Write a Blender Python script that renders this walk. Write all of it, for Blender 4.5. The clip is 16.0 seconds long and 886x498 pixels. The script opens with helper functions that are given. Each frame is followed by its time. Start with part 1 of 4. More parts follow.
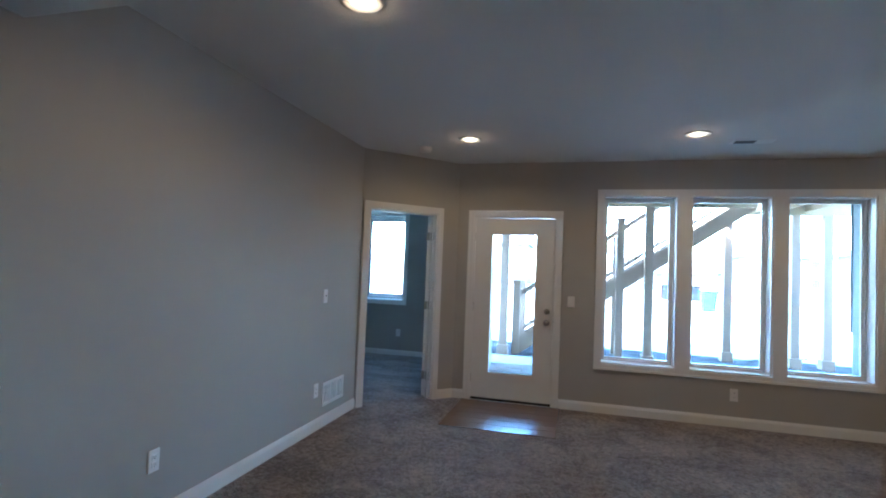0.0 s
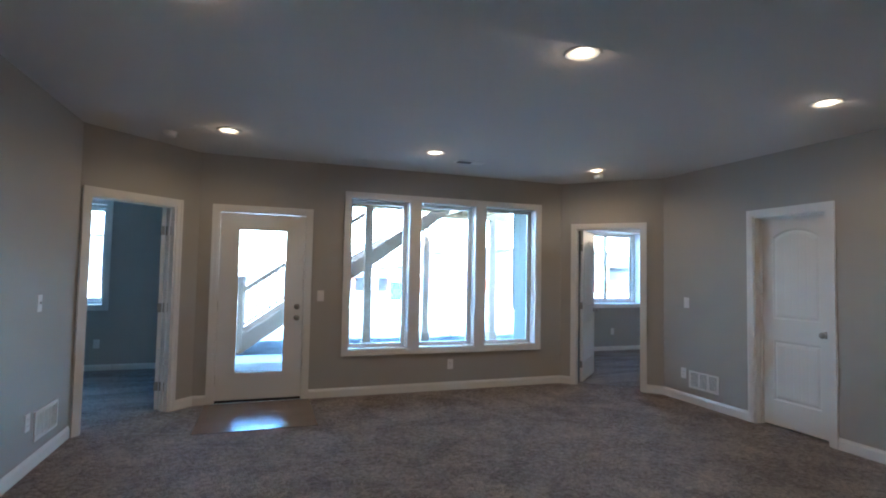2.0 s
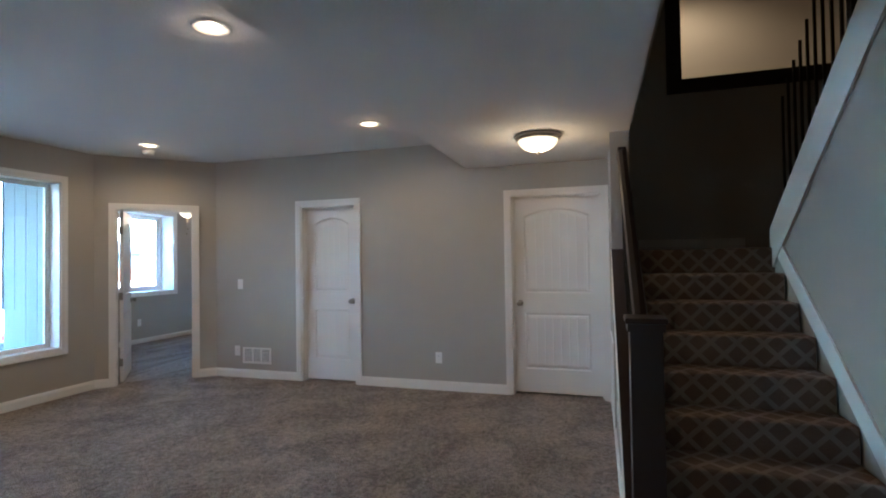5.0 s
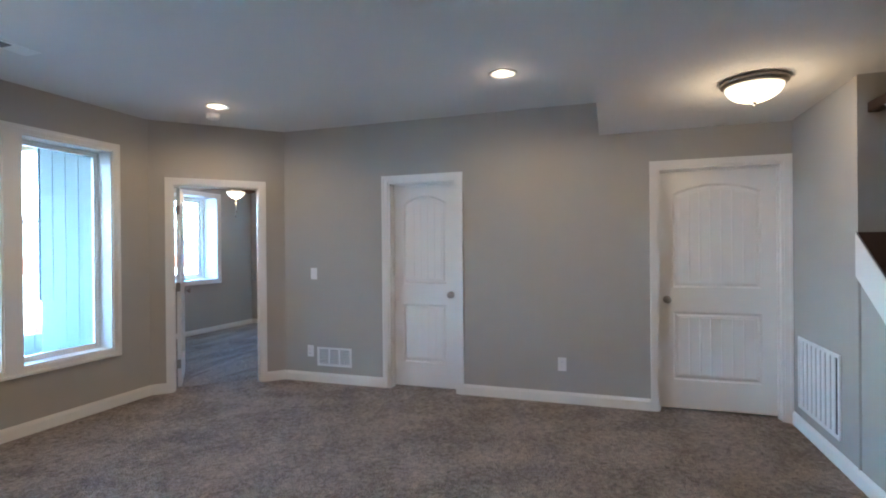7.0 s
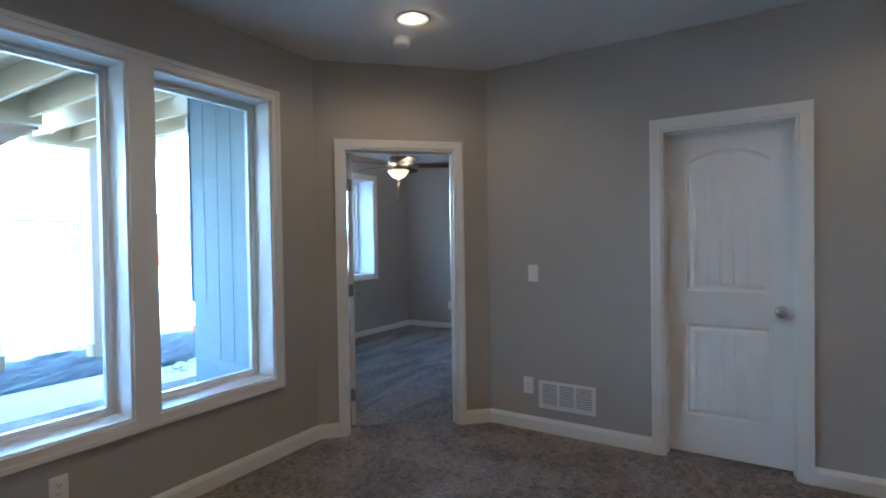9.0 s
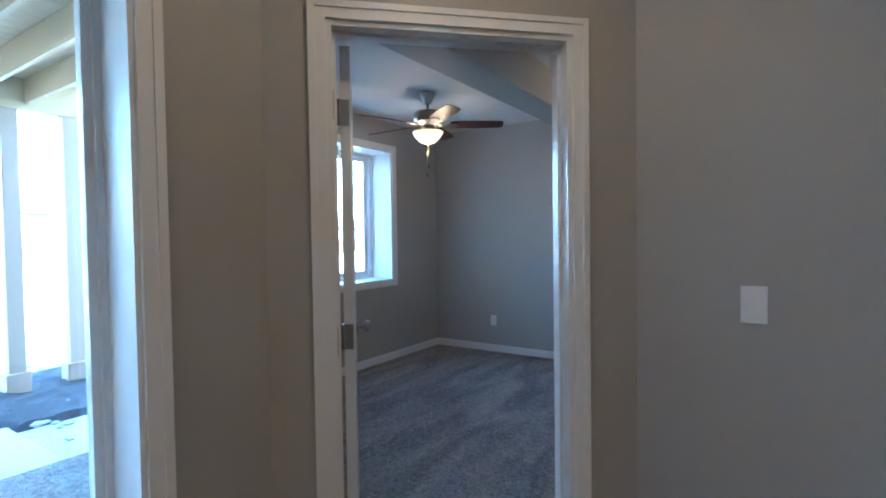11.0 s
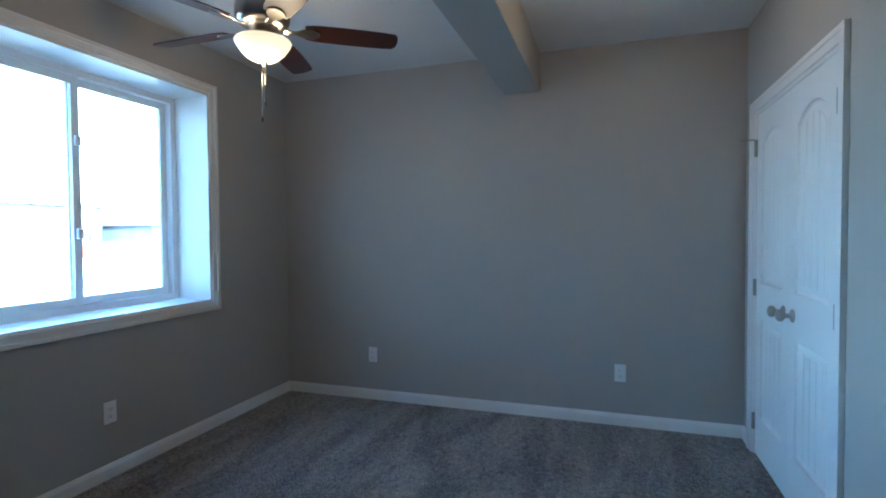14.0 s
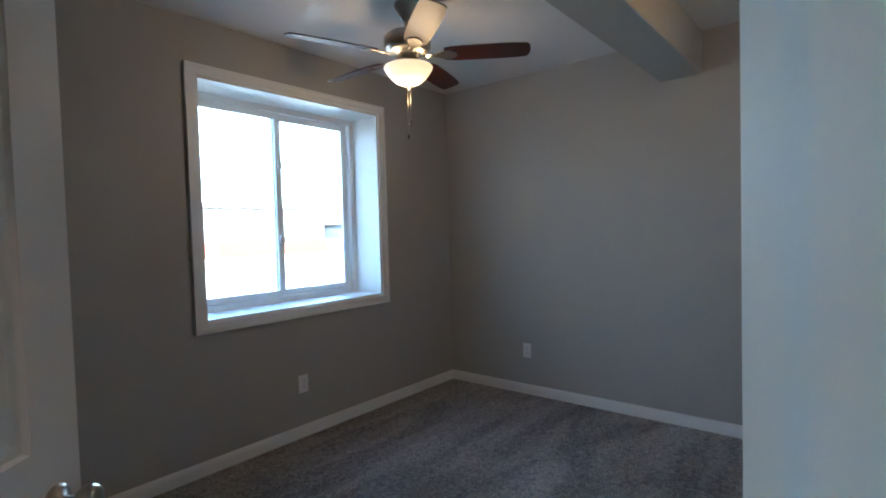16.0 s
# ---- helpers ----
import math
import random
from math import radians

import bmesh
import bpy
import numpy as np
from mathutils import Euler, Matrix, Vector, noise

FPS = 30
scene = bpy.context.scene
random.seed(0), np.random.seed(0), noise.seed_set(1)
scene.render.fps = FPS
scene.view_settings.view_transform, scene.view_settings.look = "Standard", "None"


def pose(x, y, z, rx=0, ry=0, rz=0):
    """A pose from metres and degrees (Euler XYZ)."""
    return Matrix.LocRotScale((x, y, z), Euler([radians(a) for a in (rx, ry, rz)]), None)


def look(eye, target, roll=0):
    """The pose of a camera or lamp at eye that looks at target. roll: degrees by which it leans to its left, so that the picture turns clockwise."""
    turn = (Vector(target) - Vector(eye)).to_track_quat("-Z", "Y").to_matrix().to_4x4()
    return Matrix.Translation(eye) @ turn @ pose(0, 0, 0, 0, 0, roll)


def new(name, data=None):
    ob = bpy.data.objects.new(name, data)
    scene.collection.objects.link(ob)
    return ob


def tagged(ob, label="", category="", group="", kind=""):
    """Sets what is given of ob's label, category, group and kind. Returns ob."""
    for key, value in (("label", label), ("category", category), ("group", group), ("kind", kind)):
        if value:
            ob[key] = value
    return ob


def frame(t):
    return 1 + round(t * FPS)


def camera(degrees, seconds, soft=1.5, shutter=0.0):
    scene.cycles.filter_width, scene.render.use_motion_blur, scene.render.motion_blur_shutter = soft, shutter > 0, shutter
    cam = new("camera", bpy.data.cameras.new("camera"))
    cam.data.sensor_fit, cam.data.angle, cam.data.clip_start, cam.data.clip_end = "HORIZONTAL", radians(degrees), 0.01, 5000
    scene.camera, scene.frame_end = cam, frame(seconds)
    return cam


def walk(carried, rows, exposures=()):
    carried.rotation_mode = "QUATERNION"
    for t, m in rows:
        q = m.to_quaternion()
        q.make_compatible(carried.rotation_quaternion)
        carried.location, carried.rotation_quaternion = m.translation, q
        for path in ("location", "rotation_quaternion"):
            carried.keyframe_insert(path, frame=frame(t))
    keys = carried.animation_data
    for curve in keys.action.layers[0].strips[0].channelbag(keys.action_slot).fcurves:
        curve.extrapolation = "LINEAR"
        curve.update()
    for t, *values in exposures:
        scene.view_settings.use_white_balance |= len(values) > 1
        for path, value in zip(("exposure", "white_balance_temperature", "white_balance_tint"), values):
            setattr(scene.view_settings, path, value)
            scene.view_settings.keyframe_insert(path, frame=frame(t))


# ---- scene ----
cam = camera(82.7, 16.0, soft=1.9)
PATH = [
    (0, (0.218, 0.238, 1.432), (-0.294, 2.17, 1.511), 2.3),
    (0.5, (0.116, 0.171, 1.475), (-0.046, 2.163, 1.553), 2.1),
    (1, (-0.051, 0.064, 1.445), (0.095, 2.057, 1.534), 1.7),
    (1.5, (-0.186, -0.032, 1.432), (0.225, 1.923, 1.529), 1.4),
    (2, (-0.411, -0.02, 1.419), (0.25, 1.865, 1.514), 1.1),
    (2.5, (-0.681, 0.002, 1.421), (0.209, 1.791, 1.511), 0.7),
    (3, (-0.818, -0.034, 1.411), (0.276, 1.638, 1.495), 0.5),
    (3.5, (-1.033, 0.054, 1.431), (0.383, 1.465, 1.508), 0.1),
    (4, (-1.121, 0.111, 1.425), (0.582, 1.157, 1.497), -0.4),
    (6.5, (-0.51, 1.217, 1.382), (1.44, 1.658, 1.392), -0.5),
    (7, (-0.389, 1.608, 1.387), (1.509, 2.238, 1.383), -0.5),
    (7.5, (-0.216, 2.045, 1.406), (1.61, 2.861, 1.388), -0.6),
    (8, (0.081, 2.446, 1.399), (1.856, 3.367, 1.375), -0.8),
    (8.5, (0.395, 2.858, 1.389), (2.123, 3.863, 1.363), -0.8),
    (9, (0.788, 3.199, 1.373), (2.487, 4.254, 1.34), -0.9),
    (11.5, (2.665, 4.790, 1.360), (4.331, 5.900, 1.305), -0.8),
    (12, (3.010, 5.060, 1.346), (4.698, 6.137, 1.291), -0.5),
    (12.5, (3.326, 5.252, 1.336), (5.052, 6.261, 1.277), -0.7),
    (13, (3.546, 5.369, 1.328), (5.330, 6.272, 1.269), -0.6),
    (13.5, (3.716, 5.476, 1.335), (5.577, 6.205, 1.275), -0.4),
    (14, (3.863, 5.445, 1.326), (5.761, 6.074, 1.268), -0.4),
    (14.5, (3.984, 5.369, 1.342), (5.885, 5.990, 1.280), -0.5),
    (15, (4.031, 5.311, 1.343), (5.911, 5.985, 1.281), -0.6),
    (15.5, (3.994, 5.245, 1.324), (5.738, 6.206, 1.272), -1),
    (16, (3.888, 5.153, 1.371), (5.428, 6.417, 1.299), -1.6),
]
EXPOSURES = [(0, 5.7, 4480, -2), (2, 5.65, 4550, -2), (4, 5.75, 4600, -2), (6.5, 6.5, 4550, -2), (7.5, 6.1, 4480, -2), (9, 5.6, 4420, -3), (11.5, 5.75, 4350, -4), (12.5, 5.95, 4320, -6), (13.5, 5.45, 4350, -8), (14.5, 5.35, 4620, -5), (16, 5.25, 5150, -2)]
walk(cam, [(t, look(eye, target, roll)) for t, eye, target, roll in PATH], EXPOSURES)

# ---- light ----
SUN_ELEV, SUN_DIR = 34.0, 205.0          # degrees; compass bearing of the sun, north = +y
world = bpy.data.worlds.new("sky")
scene.world = world
world.use_nodes = True
wn = world.node_tree.nodes
sky = wn.new("ShaderNodeTexSky")
sky.sky_type = 'NISHITA'
sky.sun_disc = False
sky.sun_elevation, sky.sun_rotation = radians(SUN_ELEV), radians(SUN_DIR)
wn["Background"].inputs["Strength"].default_value = 0.15
world.node_tree.links.new(sky.outputs[0], wn["Background"].inputs["Color"])
sun = new("sun", bpy.data.lights.new("sun", "SUN"))
sun.data.energy, sun.data.angle, sun.data.color = 2.0, radians(0.5), (1.0, 0.95, 0.88)
_az, _el = radians(SUN_DIR), radians(SUN_ELEV)
sun.matrix_world = look((0, 0, 0), (-math.sin(_az) * math.cos(_el), -math.cos(_az) * math.cos(_el), -math.sin(_el)))
WARM = (1.0, 0.58, 0.28)
LAMP, FLUSH, FANL = 0.34, 0.11, 0.24      # watts of the recessed, flush and fan lamps
FAN_TURN = -127.0


def bulb(name, x, y, z, power, radius=0.05, kind="POINT", spot=150):
    d = bpy.data.lights.new(name, kind)
    d.energy, d.color, d.shadow_soft_size = power, WARM, radius
    if kind == "SPOT":
        d.spot_size, d.spot_blend = radians(spot), 0.55
    ob = new(name, d)
    ob.matrix_world = pose(x, y, z)
    return ob


# ---- materials ----
def material(name, base, rough=0.6, metal=0.0, vary=0.06, scale=3.0, fine=120.0, bump=0.05, dist=0.002, stretch=(1, 1, 1), spec=0.5, island=0.0, second=None):
    """Base colour varied by a coarse and a fine noise, with a fine relief."""
    m = bpy.data.materials.new(name)
    m.use_nodes = True
    n, l = m.node_tree.nodes, m.node_tree.links
    b = n["Principled BSDF"]
    b.inputs["Roughness"].default_value, b.inputs["Metallic"].default_value = rough, metal
    b.inputs["Specular IOR Level"].default_value = spec
    tc = n.new("ShaderNodeTexCoord")
    mp = n.new("ShaderNodeMapping")
    mp.inputs["Scale"].default_value = stretch
    l.new(tc.outputs["Object"], mp.inputs[0])
    big, small = n.new("ShaderNodeTexNoise"), n.new("ShaderNodeTexNoise")
    for t, sc, de in ((big, scale, 4), (small, fine, 3)):
        t.inputs["Scale"].default_value, t.inputs["Detail"].default_value = sc, de
        l.new(mp.outputs[0], t.inputs["Vector"])
    mix = n.new("ShaderNodeMix")
    mix.data_type = 'RGBA'
    lo, hi = [c * (1 - vary) for c in base], [min(1, c * (1 + vary)) for c in (second or base)]
    mix.inputs["A"].default_value, mix.inputs["B"].default_value = (*lo, 1), (*hi, 1)
    add = n.new("ShaderNodeMath")
    add.operation = 'ADD'
    half = n.new("ShaderNodeMath")
    half.operation = 'MULTIPLY_ADD'
    half.inputs[1].default_value, half.inputs[2].default_value = 0.5, 0.0
    l.new(small.outputs[0], add.inputs[0])
    l.new(big.outputs[0], add.inputs[1])
    l.new(add.outputs[0], half.inputs[0])
    fac = half.outputs[0]
    if island:
        info = n.new("ShaderNodeObjectInfo")
        ma = n.new("ShaderNodeMath")
        ma.operation, ma.inputs[1].default_value = 'MULTIPLY_ADD', island
        l.new(info.outputs["Random"], ma.inputs[0])
        l.new(fac, ma.inputs[2])
        fac = ma.outputs[0]
    l.new(fac, mix.inputs["Factor"])
    l.new(mix.outputs["Result"], b.inputs["Base Color"])
    if bump:
        bp = n.new("ShaderNodeBump")
        bp.inputs["Strength"].default_value, bp.inputs["Distance"].default_value = bump, dist
        l.new(small.outputs[0], bp.inputs["Height"])
        l.new(bp.outputs[0], b.inputs["Normal"])
    return m


def glow(name, colour, strength):
    m = bpy.data.materials.new(name)
    m.use_nodes = True
    b = m.node_tree.nodes["Principled BSDF"]
    b.inputs["Base Color"].default_value = (0.85, 0.83, 0.78, 1)
    b.inputs["Emission Color"].default_value, b.inputs["Emission Strength"].default_value = (*colour, 1), strength
    b.inputs["Roughness"].default_value = 0.35
    return m


def carpet(name, a, b_, tracks, nap_share=0.6, fleck=26.0, depth=3.2):
    """Cut-pile carpet: tufts, a blotchy nap and, where it has been vacuumed, soft tracks."""
    m = bpy.data.materials.new(name)
    m.use_nodes = True
    n, l = m.node_tree.nodes, m.node_tree.links
    b = n["Principled BSDF"]
    b.inputs["Roughness"].default_value, b.inputs["Specular IOR Level"].default_value = 0.95, 0.1
    b.inputs["Sheen Weight"].default_value, b.inputs["Sheen Roughness"].default_value = 0.25, 0.5
    tc = n.new("ShaderNodeTexCoord")
    tuft, nap, clump = n.new("ShaderNodeTexVoronoi"), n.new("ShaderNodeTexNoise"), n.new("ShaderNodeTexNoise")
    tuft.inputs["Scale"].default_value = 85.0
    nap.inputs["Scale"].default_value, nap.inputs["Detail"].default_value = 2.6, 5
    nap.inputs["Distortion"].default_value = 0.8
    clump.inputs["Scale"].default_value, clump.inputs["Detail"].default_value = fleck, 8
    clump.inputs["Roughness"].default_value, clump.inputs["Distortion"].default_value = 0.68, 1.2
    mp = n.new("ShaderNodeMapping")
    mp.inputs["Rotation"].default_value, mp.inputs["Scale"].default_value = (0, 0, radians(-4)), tracks
    l.new(tc.outputs["Object"], mp.inputs[0])
    l.new(mp.outputs[0], nap.inputs["Vector"])
    for t in (tuft, clump):
        l.new(tc.outputs["Object"], t.inputs["Vector"])
    ramp = n.new("ShaderNodeValToRGB")
    ramp.color_ramp.elements[0].position, ramp.color_ramp.elements[1].position = 0.32, 0.68
    l.new(nap.outputs[0], ramp.inputs[0])
    f = n.new("ShaderNodeMath")
    f.operation, f.inputs[1].default_value = 'MULTIPLY_ADD', nap_share
    l.new(ramp.outputs[0], f.inputs[0])
    g = n.new("ShaderNodeMath")
    g.operation, g.inputs[1].default_value, g.inputs[2].default_value = 'MULTIPLY_ADD', depth, -0.45 * depth
    l.new(clump.outputs[0], g.inputs[0])
    l.new(g.outputs[0], f.inputs[2])
    mix = n.new("ShaderNodeMix")
    mix.data_type = 'RGBA'
    mix.inputs["A"].default_value, mix.inputs["B"].default_value = (*a, 1), (*b_, 1)
    l.new(f.outputs[0], mix.inputs["Factor"])
    l.new(mix.outputs["Result"], b.inputs["Base Color"])
    h = n.new("ShaderNodeMath")
    h.operation = 'ADD'
    l.new(tuft.outputs["Distance"], h.inputs[0])
    l.new(clump.outputs[0], h.inputs[1])
    bp = n.new("ShaderNodeBump")
    bp.inputs["Strength"].default_value, bp.inputs["Distance"].default_value = 1.0, 0.03
    l.new(h.outputs[0], bp.inputs["Height"])
    l.new(bp.outputs[0], b.inputs["Normal"])
    return m


def stair_carpet():
    """Brown carpet with a pale diamond trellis."""
    m = material("patterned stair carpet", (0.13, 0.095, 0.072), rough=0.95, vary=0.25, scale=20, fine=160, bump=0.8, dist=0.006, spec=0.1)
    n, l = m.node_tree.nodes, m.node_tree.links
    b = n["Principled BSDF"]
    src = b.inputs["Base Color"].links[0].from_socket
    tc = n.new("ShaderNodeTexCoord")
    sep = n.new("ShaderNodeSeparateXYZ")
    l.new(tc.outputs["Object"], sep.inputs[0])

    def calc(op, p, q=None):
        k = n.new("ShaderNodeMath")
        k.operation = op
        for i, v in enumerate((p, q)):
            if v is None:
                continue
            if isinstance(v, (int, float)):
                k.inputs[i].default_value = v
            else:
                l.new(v, k.inputs[i])
        return k.outputs[0]
    along = calc('ADD', sep.outputs[0], sep.outputs[2])
    lines = []
    for sign in ('ADD', 'SUBTRACT'):
        v = calc('MULTIPLY', calc(sign, along, sep.outputs[1]), 7.0)
        lines.append(calc('LESS_THAN', calc('ABSOLUTE', calc('SUBTRACT', calc('FRACT', v), 0.5)), 0.13))
    f = calc('MULTIPLY', calc('MAXIMUM', lines[0], lines[1]), 0.4)
    mix = n.new("ShaderNodeMix")
    mix.data_type = 'RGBA'
    mix.inputs["B"].default_value = (0.36, 0.29, 0.23, 1)
    l.new(src, mix.inputs["A"])
    l.new(f, mix.inputs["Factor"])
    l.new(mix.outputs["Result"], b.inputs["Base Color"])
    return m


WALL = material("greige wall paint", (0.42, 0.40, 0.362), rough=0.55, vary=0.03, scale=1.5, fine=160, bump=0.12, dist=0.002, spec=0.35)
CEIL = material("textured ceiling paint", (0.72, 0.71, 0.69), rough=0.9, vary=0.03, scale=2, fine=70, bump=0.5, dist=0.004, spec=0.2)
TRIM = material("white trim paint", (0.80, 0.79, 0.76), rough=0.32, vary=0.015, scale=4, fine=90, bump=0.03, dist=0.001)
DOOR = material("white door paint", (0.80, 0.79, 0.76), rough=0.3, vary=0.015, scale=3, fine=60, bump=0.06, dist=0.001, stretch=(6, 6, 0.6))
VINYL = material("white vinyl", (0.82, 0.83, 0.83), rough=0.3, vary=0.01, bump=0.0)
PLATE = material("white plastic", (0.80, 0.79, 0.77), rough=0.35, vary=0.01, bump=0.0)
SLOT = material("dark slot", (0.03, 0.03, 0.03), rough=0.8, vary=0.1, bump=0.0)
GREY = material("grey vent metal", (0.16, 0.16, 0.16), rough=0.5, vary=0.1, bump=0.0)
NICKEL = material("brushed nickel", (0.38, 0.35, 0.31), rough=0.3, metal=1.0, vary=0.08, scale=40, fine=300, bump=0.03)
DARKWOOD = material("dark stained wood", (0.022, 0.012, 0.009), rough=0.35, vary=0.35, scale=6, fine=70, bump=0.1, stretch=(1, 8, 8))
BLADE = material("dark walnut blade", (0.045, 0.014, 0.010), rough=0.38, vary=0.4, scale=5, fine=60, bump=0.05, stretch=(1, 10, 10))
IRON = material("black iron", (0.018, 0.016, 0.015), rough=0.45, metal=0.4, vary=0.2, bump=0.03)
CARPET = carpet("taupe cut-pile carpet", (0.18, 0.146, 0.125), (0.62, 0.515, 0.445), (1.0, 1.0, 1.0), 0.5)
BEDCARPET = carpet("vacuumed taupe carpet", (0.15, 0.133, 0.121), (0.68, 0.61, 0.55), (0.5, 1.8, 1.0), 0.46, 40.0, 2.9)
STAIRS = stair_carpet()
PLANK = material("brown vinyl plank", (0.19, 0.14, 0.105), rough=0.27, vary=0.2, scale=5, fine=60, bump=0.03, stretch=(1, 10, 1), island=0.3)
CONCRETE = material("pale concrete", (0.42, 0.41, 0.39), rough=0.85, vary=0.12, scale=2, fine=60, bump=0.2, dist=0.004)
MULCH = material("dark mulch", (0.035, 0.028, 0.024), rough=0.95, vary=0.5, scale=12, fine=60, bump=1.0, dist=0.03)
DIRT = material("pale dry ground", (0.36, 0.315, 0.25), rough=0.95, vary=0.22, scale=0.6, fine=18, bump=0.6, dist=0.03)
LUMBER = material("treated pine lumber", (0.46, 0.36, 0.21), rough=0.75, vary=0.16, scale=4, fine=50, bump=0.15, stretch=(0.6, 4, 4), island=0.35)
STAINED = material("brown stained cedar", (0.33, 0.24, 0.165), rough=0.7, vary=0.25, scale=4, fine=60, bump=0.2, stretch=(5, 5, 0.6), island=0.25)
SIDING = material("blue grey siding", (0.16, 0.20, 0.225), rough=0.6, vary=0.07, scale=3, fine=80, bump=0.15, stretch=(5, 5, 0.5), island=0.15)
FENCE = material("orange cedar fence", (0.09, 0.024, 0.005), rough=0.8, vary=0.15, scale=3, fine=30, bump=0.2, island=0.3)
STUCCO = material("beige house siding", (0.075, 0.07, 0.066), rough=0.8, vary=0.08, scale=1, fine=20, bump=0.1)
HOUSEGREY = material("grey house siding", (0.06, 0.07, 0.08), rough=0.8, vary=0.08, scale=1, fine=20, bump=0.1)
ROOF = material("grey shingles", (0.13, 0.12, 0.12), rough=0.9, vary=0.2, scale=2, fine=20, bump=0.3)
PINEGREEN = material("pine needles", (0.035, 0.06, 0.035), rough=0.9, vary=0.4, scale=4, fine=40, bump=0.5)
BIN = material("blue plastic", (0.05, 0.22, 0.38), rough=0.5, vary=0.05, bump=0.0)
ORANGE = material("orange plastic", (0.75, 0.16, 0.08), rough=0.6, vary=0.05, bump=0.0)
FROST = glow("lit frosted glass", (1.0, 0.62, 0.30), 0.030)
LENS = glow("lit lamp lens", (1.0, 0.74, 0.42), 0.06)

GLASS = bpy.data.materials.new("window glass")
GLASS.use_nodes = True
_b = GLASS.node_tree.nodes["Principled BSDF"]
_b.inputs["Roughness"].default_value, _b.inputs["Transmission Weight"].default_value, _b.inputs["IOR"].default_value = 0.0, 1.0, 1.45
DARKGLASS = material("dark window glass", (0.04, 0.05, 0.06), rough=0.08, vary=0.1, bump=0.0)


# ---- building helpers ----
def part(name, bm, mat, parent=None, label="", m=None):
    me = bpy.data.meshes.new(name)
    bm.normal_update()
    bm.to_mesh(me)
    bm.free()
    me.materials.append(mat)
    ob = new(name, me)
    if parent is not None:
        ob.parent = parent
    if m is not None:
        ob.matrix_basis = m
    if label:
        ob["label"] = label
    return ob


def empty(name, m, label, category, group="", kind=""):
    ob = new(name)
    ob.empty_display_size = 0.1
    ob.matrix_basis = m
    return tagged(ob, label, category, group, kind)


def add_box(bm, x0, x1, y0, y1, z0, z1, bevel=0.0):
    vs = [bm.verts.new((x, y, z)) for x in (x0, x1) for y in (y0, y1) for z in (z0, z1)]
    fs = [bm.faces.new([vs[i] for i in q]) for q in ((0, 1, 3, 2), (4, 6, 7, 5), (0, 4, 5, 1), (2, 3, 7, 6), (0, 2, 6, 4), (1, 5, 7, 3))]
    if bevel:
        es = list({e for f in fs for e in f.edges})
        bmesh.ops.bevel(bm, geom=es, offset=bevel, segments=2, profile=0.5, affect='EDGES')
    return bm


def box(x0, x1, y0, y1, z0, z1, bevel=0.0):
    bm = bmesh.new()
    add_box(bm, min(x0, x1), max(x0, x1), min(y0, y1), max(y0, y1), min(z0, z1), max(z0, z1), bevel)
    return bm


def prism(outline, depth, bm=None, axis="y", at=0.0):
    """A flat outline of (a, b) pairs pulled along an axis."""
    bm = bm or bmesh.new()

    def spot(p, d):
        return {"y": (p[0], d, p[1]), "x": (d, p[0], p[1]), "z": (p[0], p[1], d)}[axis]
    lo = [bm.verts.new(spot(p, at)) for p in outline]
    hi = [bm.verts.new(spot(p, at + depth)) for p in outline]
    k = len(outline)
    bm.faces.new(lo)
    bm.faces.new(hi[::-1])
    for i in range(k):
        bm.faces.new((lo[i], hi[i], hi[(i + 1) % k], lo[(i + 1) % k]))
    bmesh.ops.recalc_face_normals(bm, faces=bm.faces)
    return bm


def lathe(profile, seg=32, bm=None, m=None):
    """A profile of (radius, height) turned round the z axis."""
    bm = bm or bmesh.new()
    rings = []
    for r, z in profile:
        if r < 1e-5:
            rings.append([bm.verts.new((0, 0, z))])
        else:
            rings.append([bm.verts.new((r * math.cos(2 * math.pi * i / seg), r * math.sin(2 * math.pi * i / seg), z)) for i in range(seg)])
    made = []
    for a, b in zip(rings, rings[1:]):
        for i in range(seg):
            j = (i + 1) % seg
            q = [a[i % len(a)], a[j % len(a)], b[j % len(b)], b[i % len(b)]]
            q = list(dict.fromkeys(q))
            if len(q) > 2:
                made.append(bm.faces.new(q))
    for f in made:
        f.smooth = True
    if m is not None:
        bmesh.ops.transform(bm, matrix=m, verts=[v for r in rings for v in r])
    return bm


def tube(points, r, seg=8, bm=None):
    bm = bm or bmesh.new()
    rings = []
    pts = [Vector(p) for p in points]
    for i, p in enumerate(pts):
        d = (pts[min(i + 1, len(pts) - 1)] - pts[max(i - 1, 0)]).normalized()
        u = d.orthogonal().normalized()
        v = d.cross(u)
        rings.append([bm.verts.new(p + r * (math.cos(2 * math.pi * k / seg) * u + math.sin(2 * math.pi * k / seg) * v)) for k in range(seg)])
    for a, b in zip(rings, rings[1:]):
        best = min(range(seg), key=lambda o: (a[0].co - b[o].co).length)
        for k in range(seg):
            f = bm.faces.new((a[k], a[(k + 1) % seg], b[(k + 1 + best) % seg], b[(k + best) % seg]))
            f.smooth = True
    bm.faces.new(rings[0][::-1])
    bm.faces.new(rings[-1])
    return bm


def frame_of(p0, p1):
    """A wall's own frame: x runs from p0 to p1, y into the wall, z up."""
    a = math.degrees(math.atan2(p1[1] - p0[1], p1[0] - p0[0]))
    return pose(p0[0], p0[1], 0, 0, 0, a), math.dist(p0, p1)


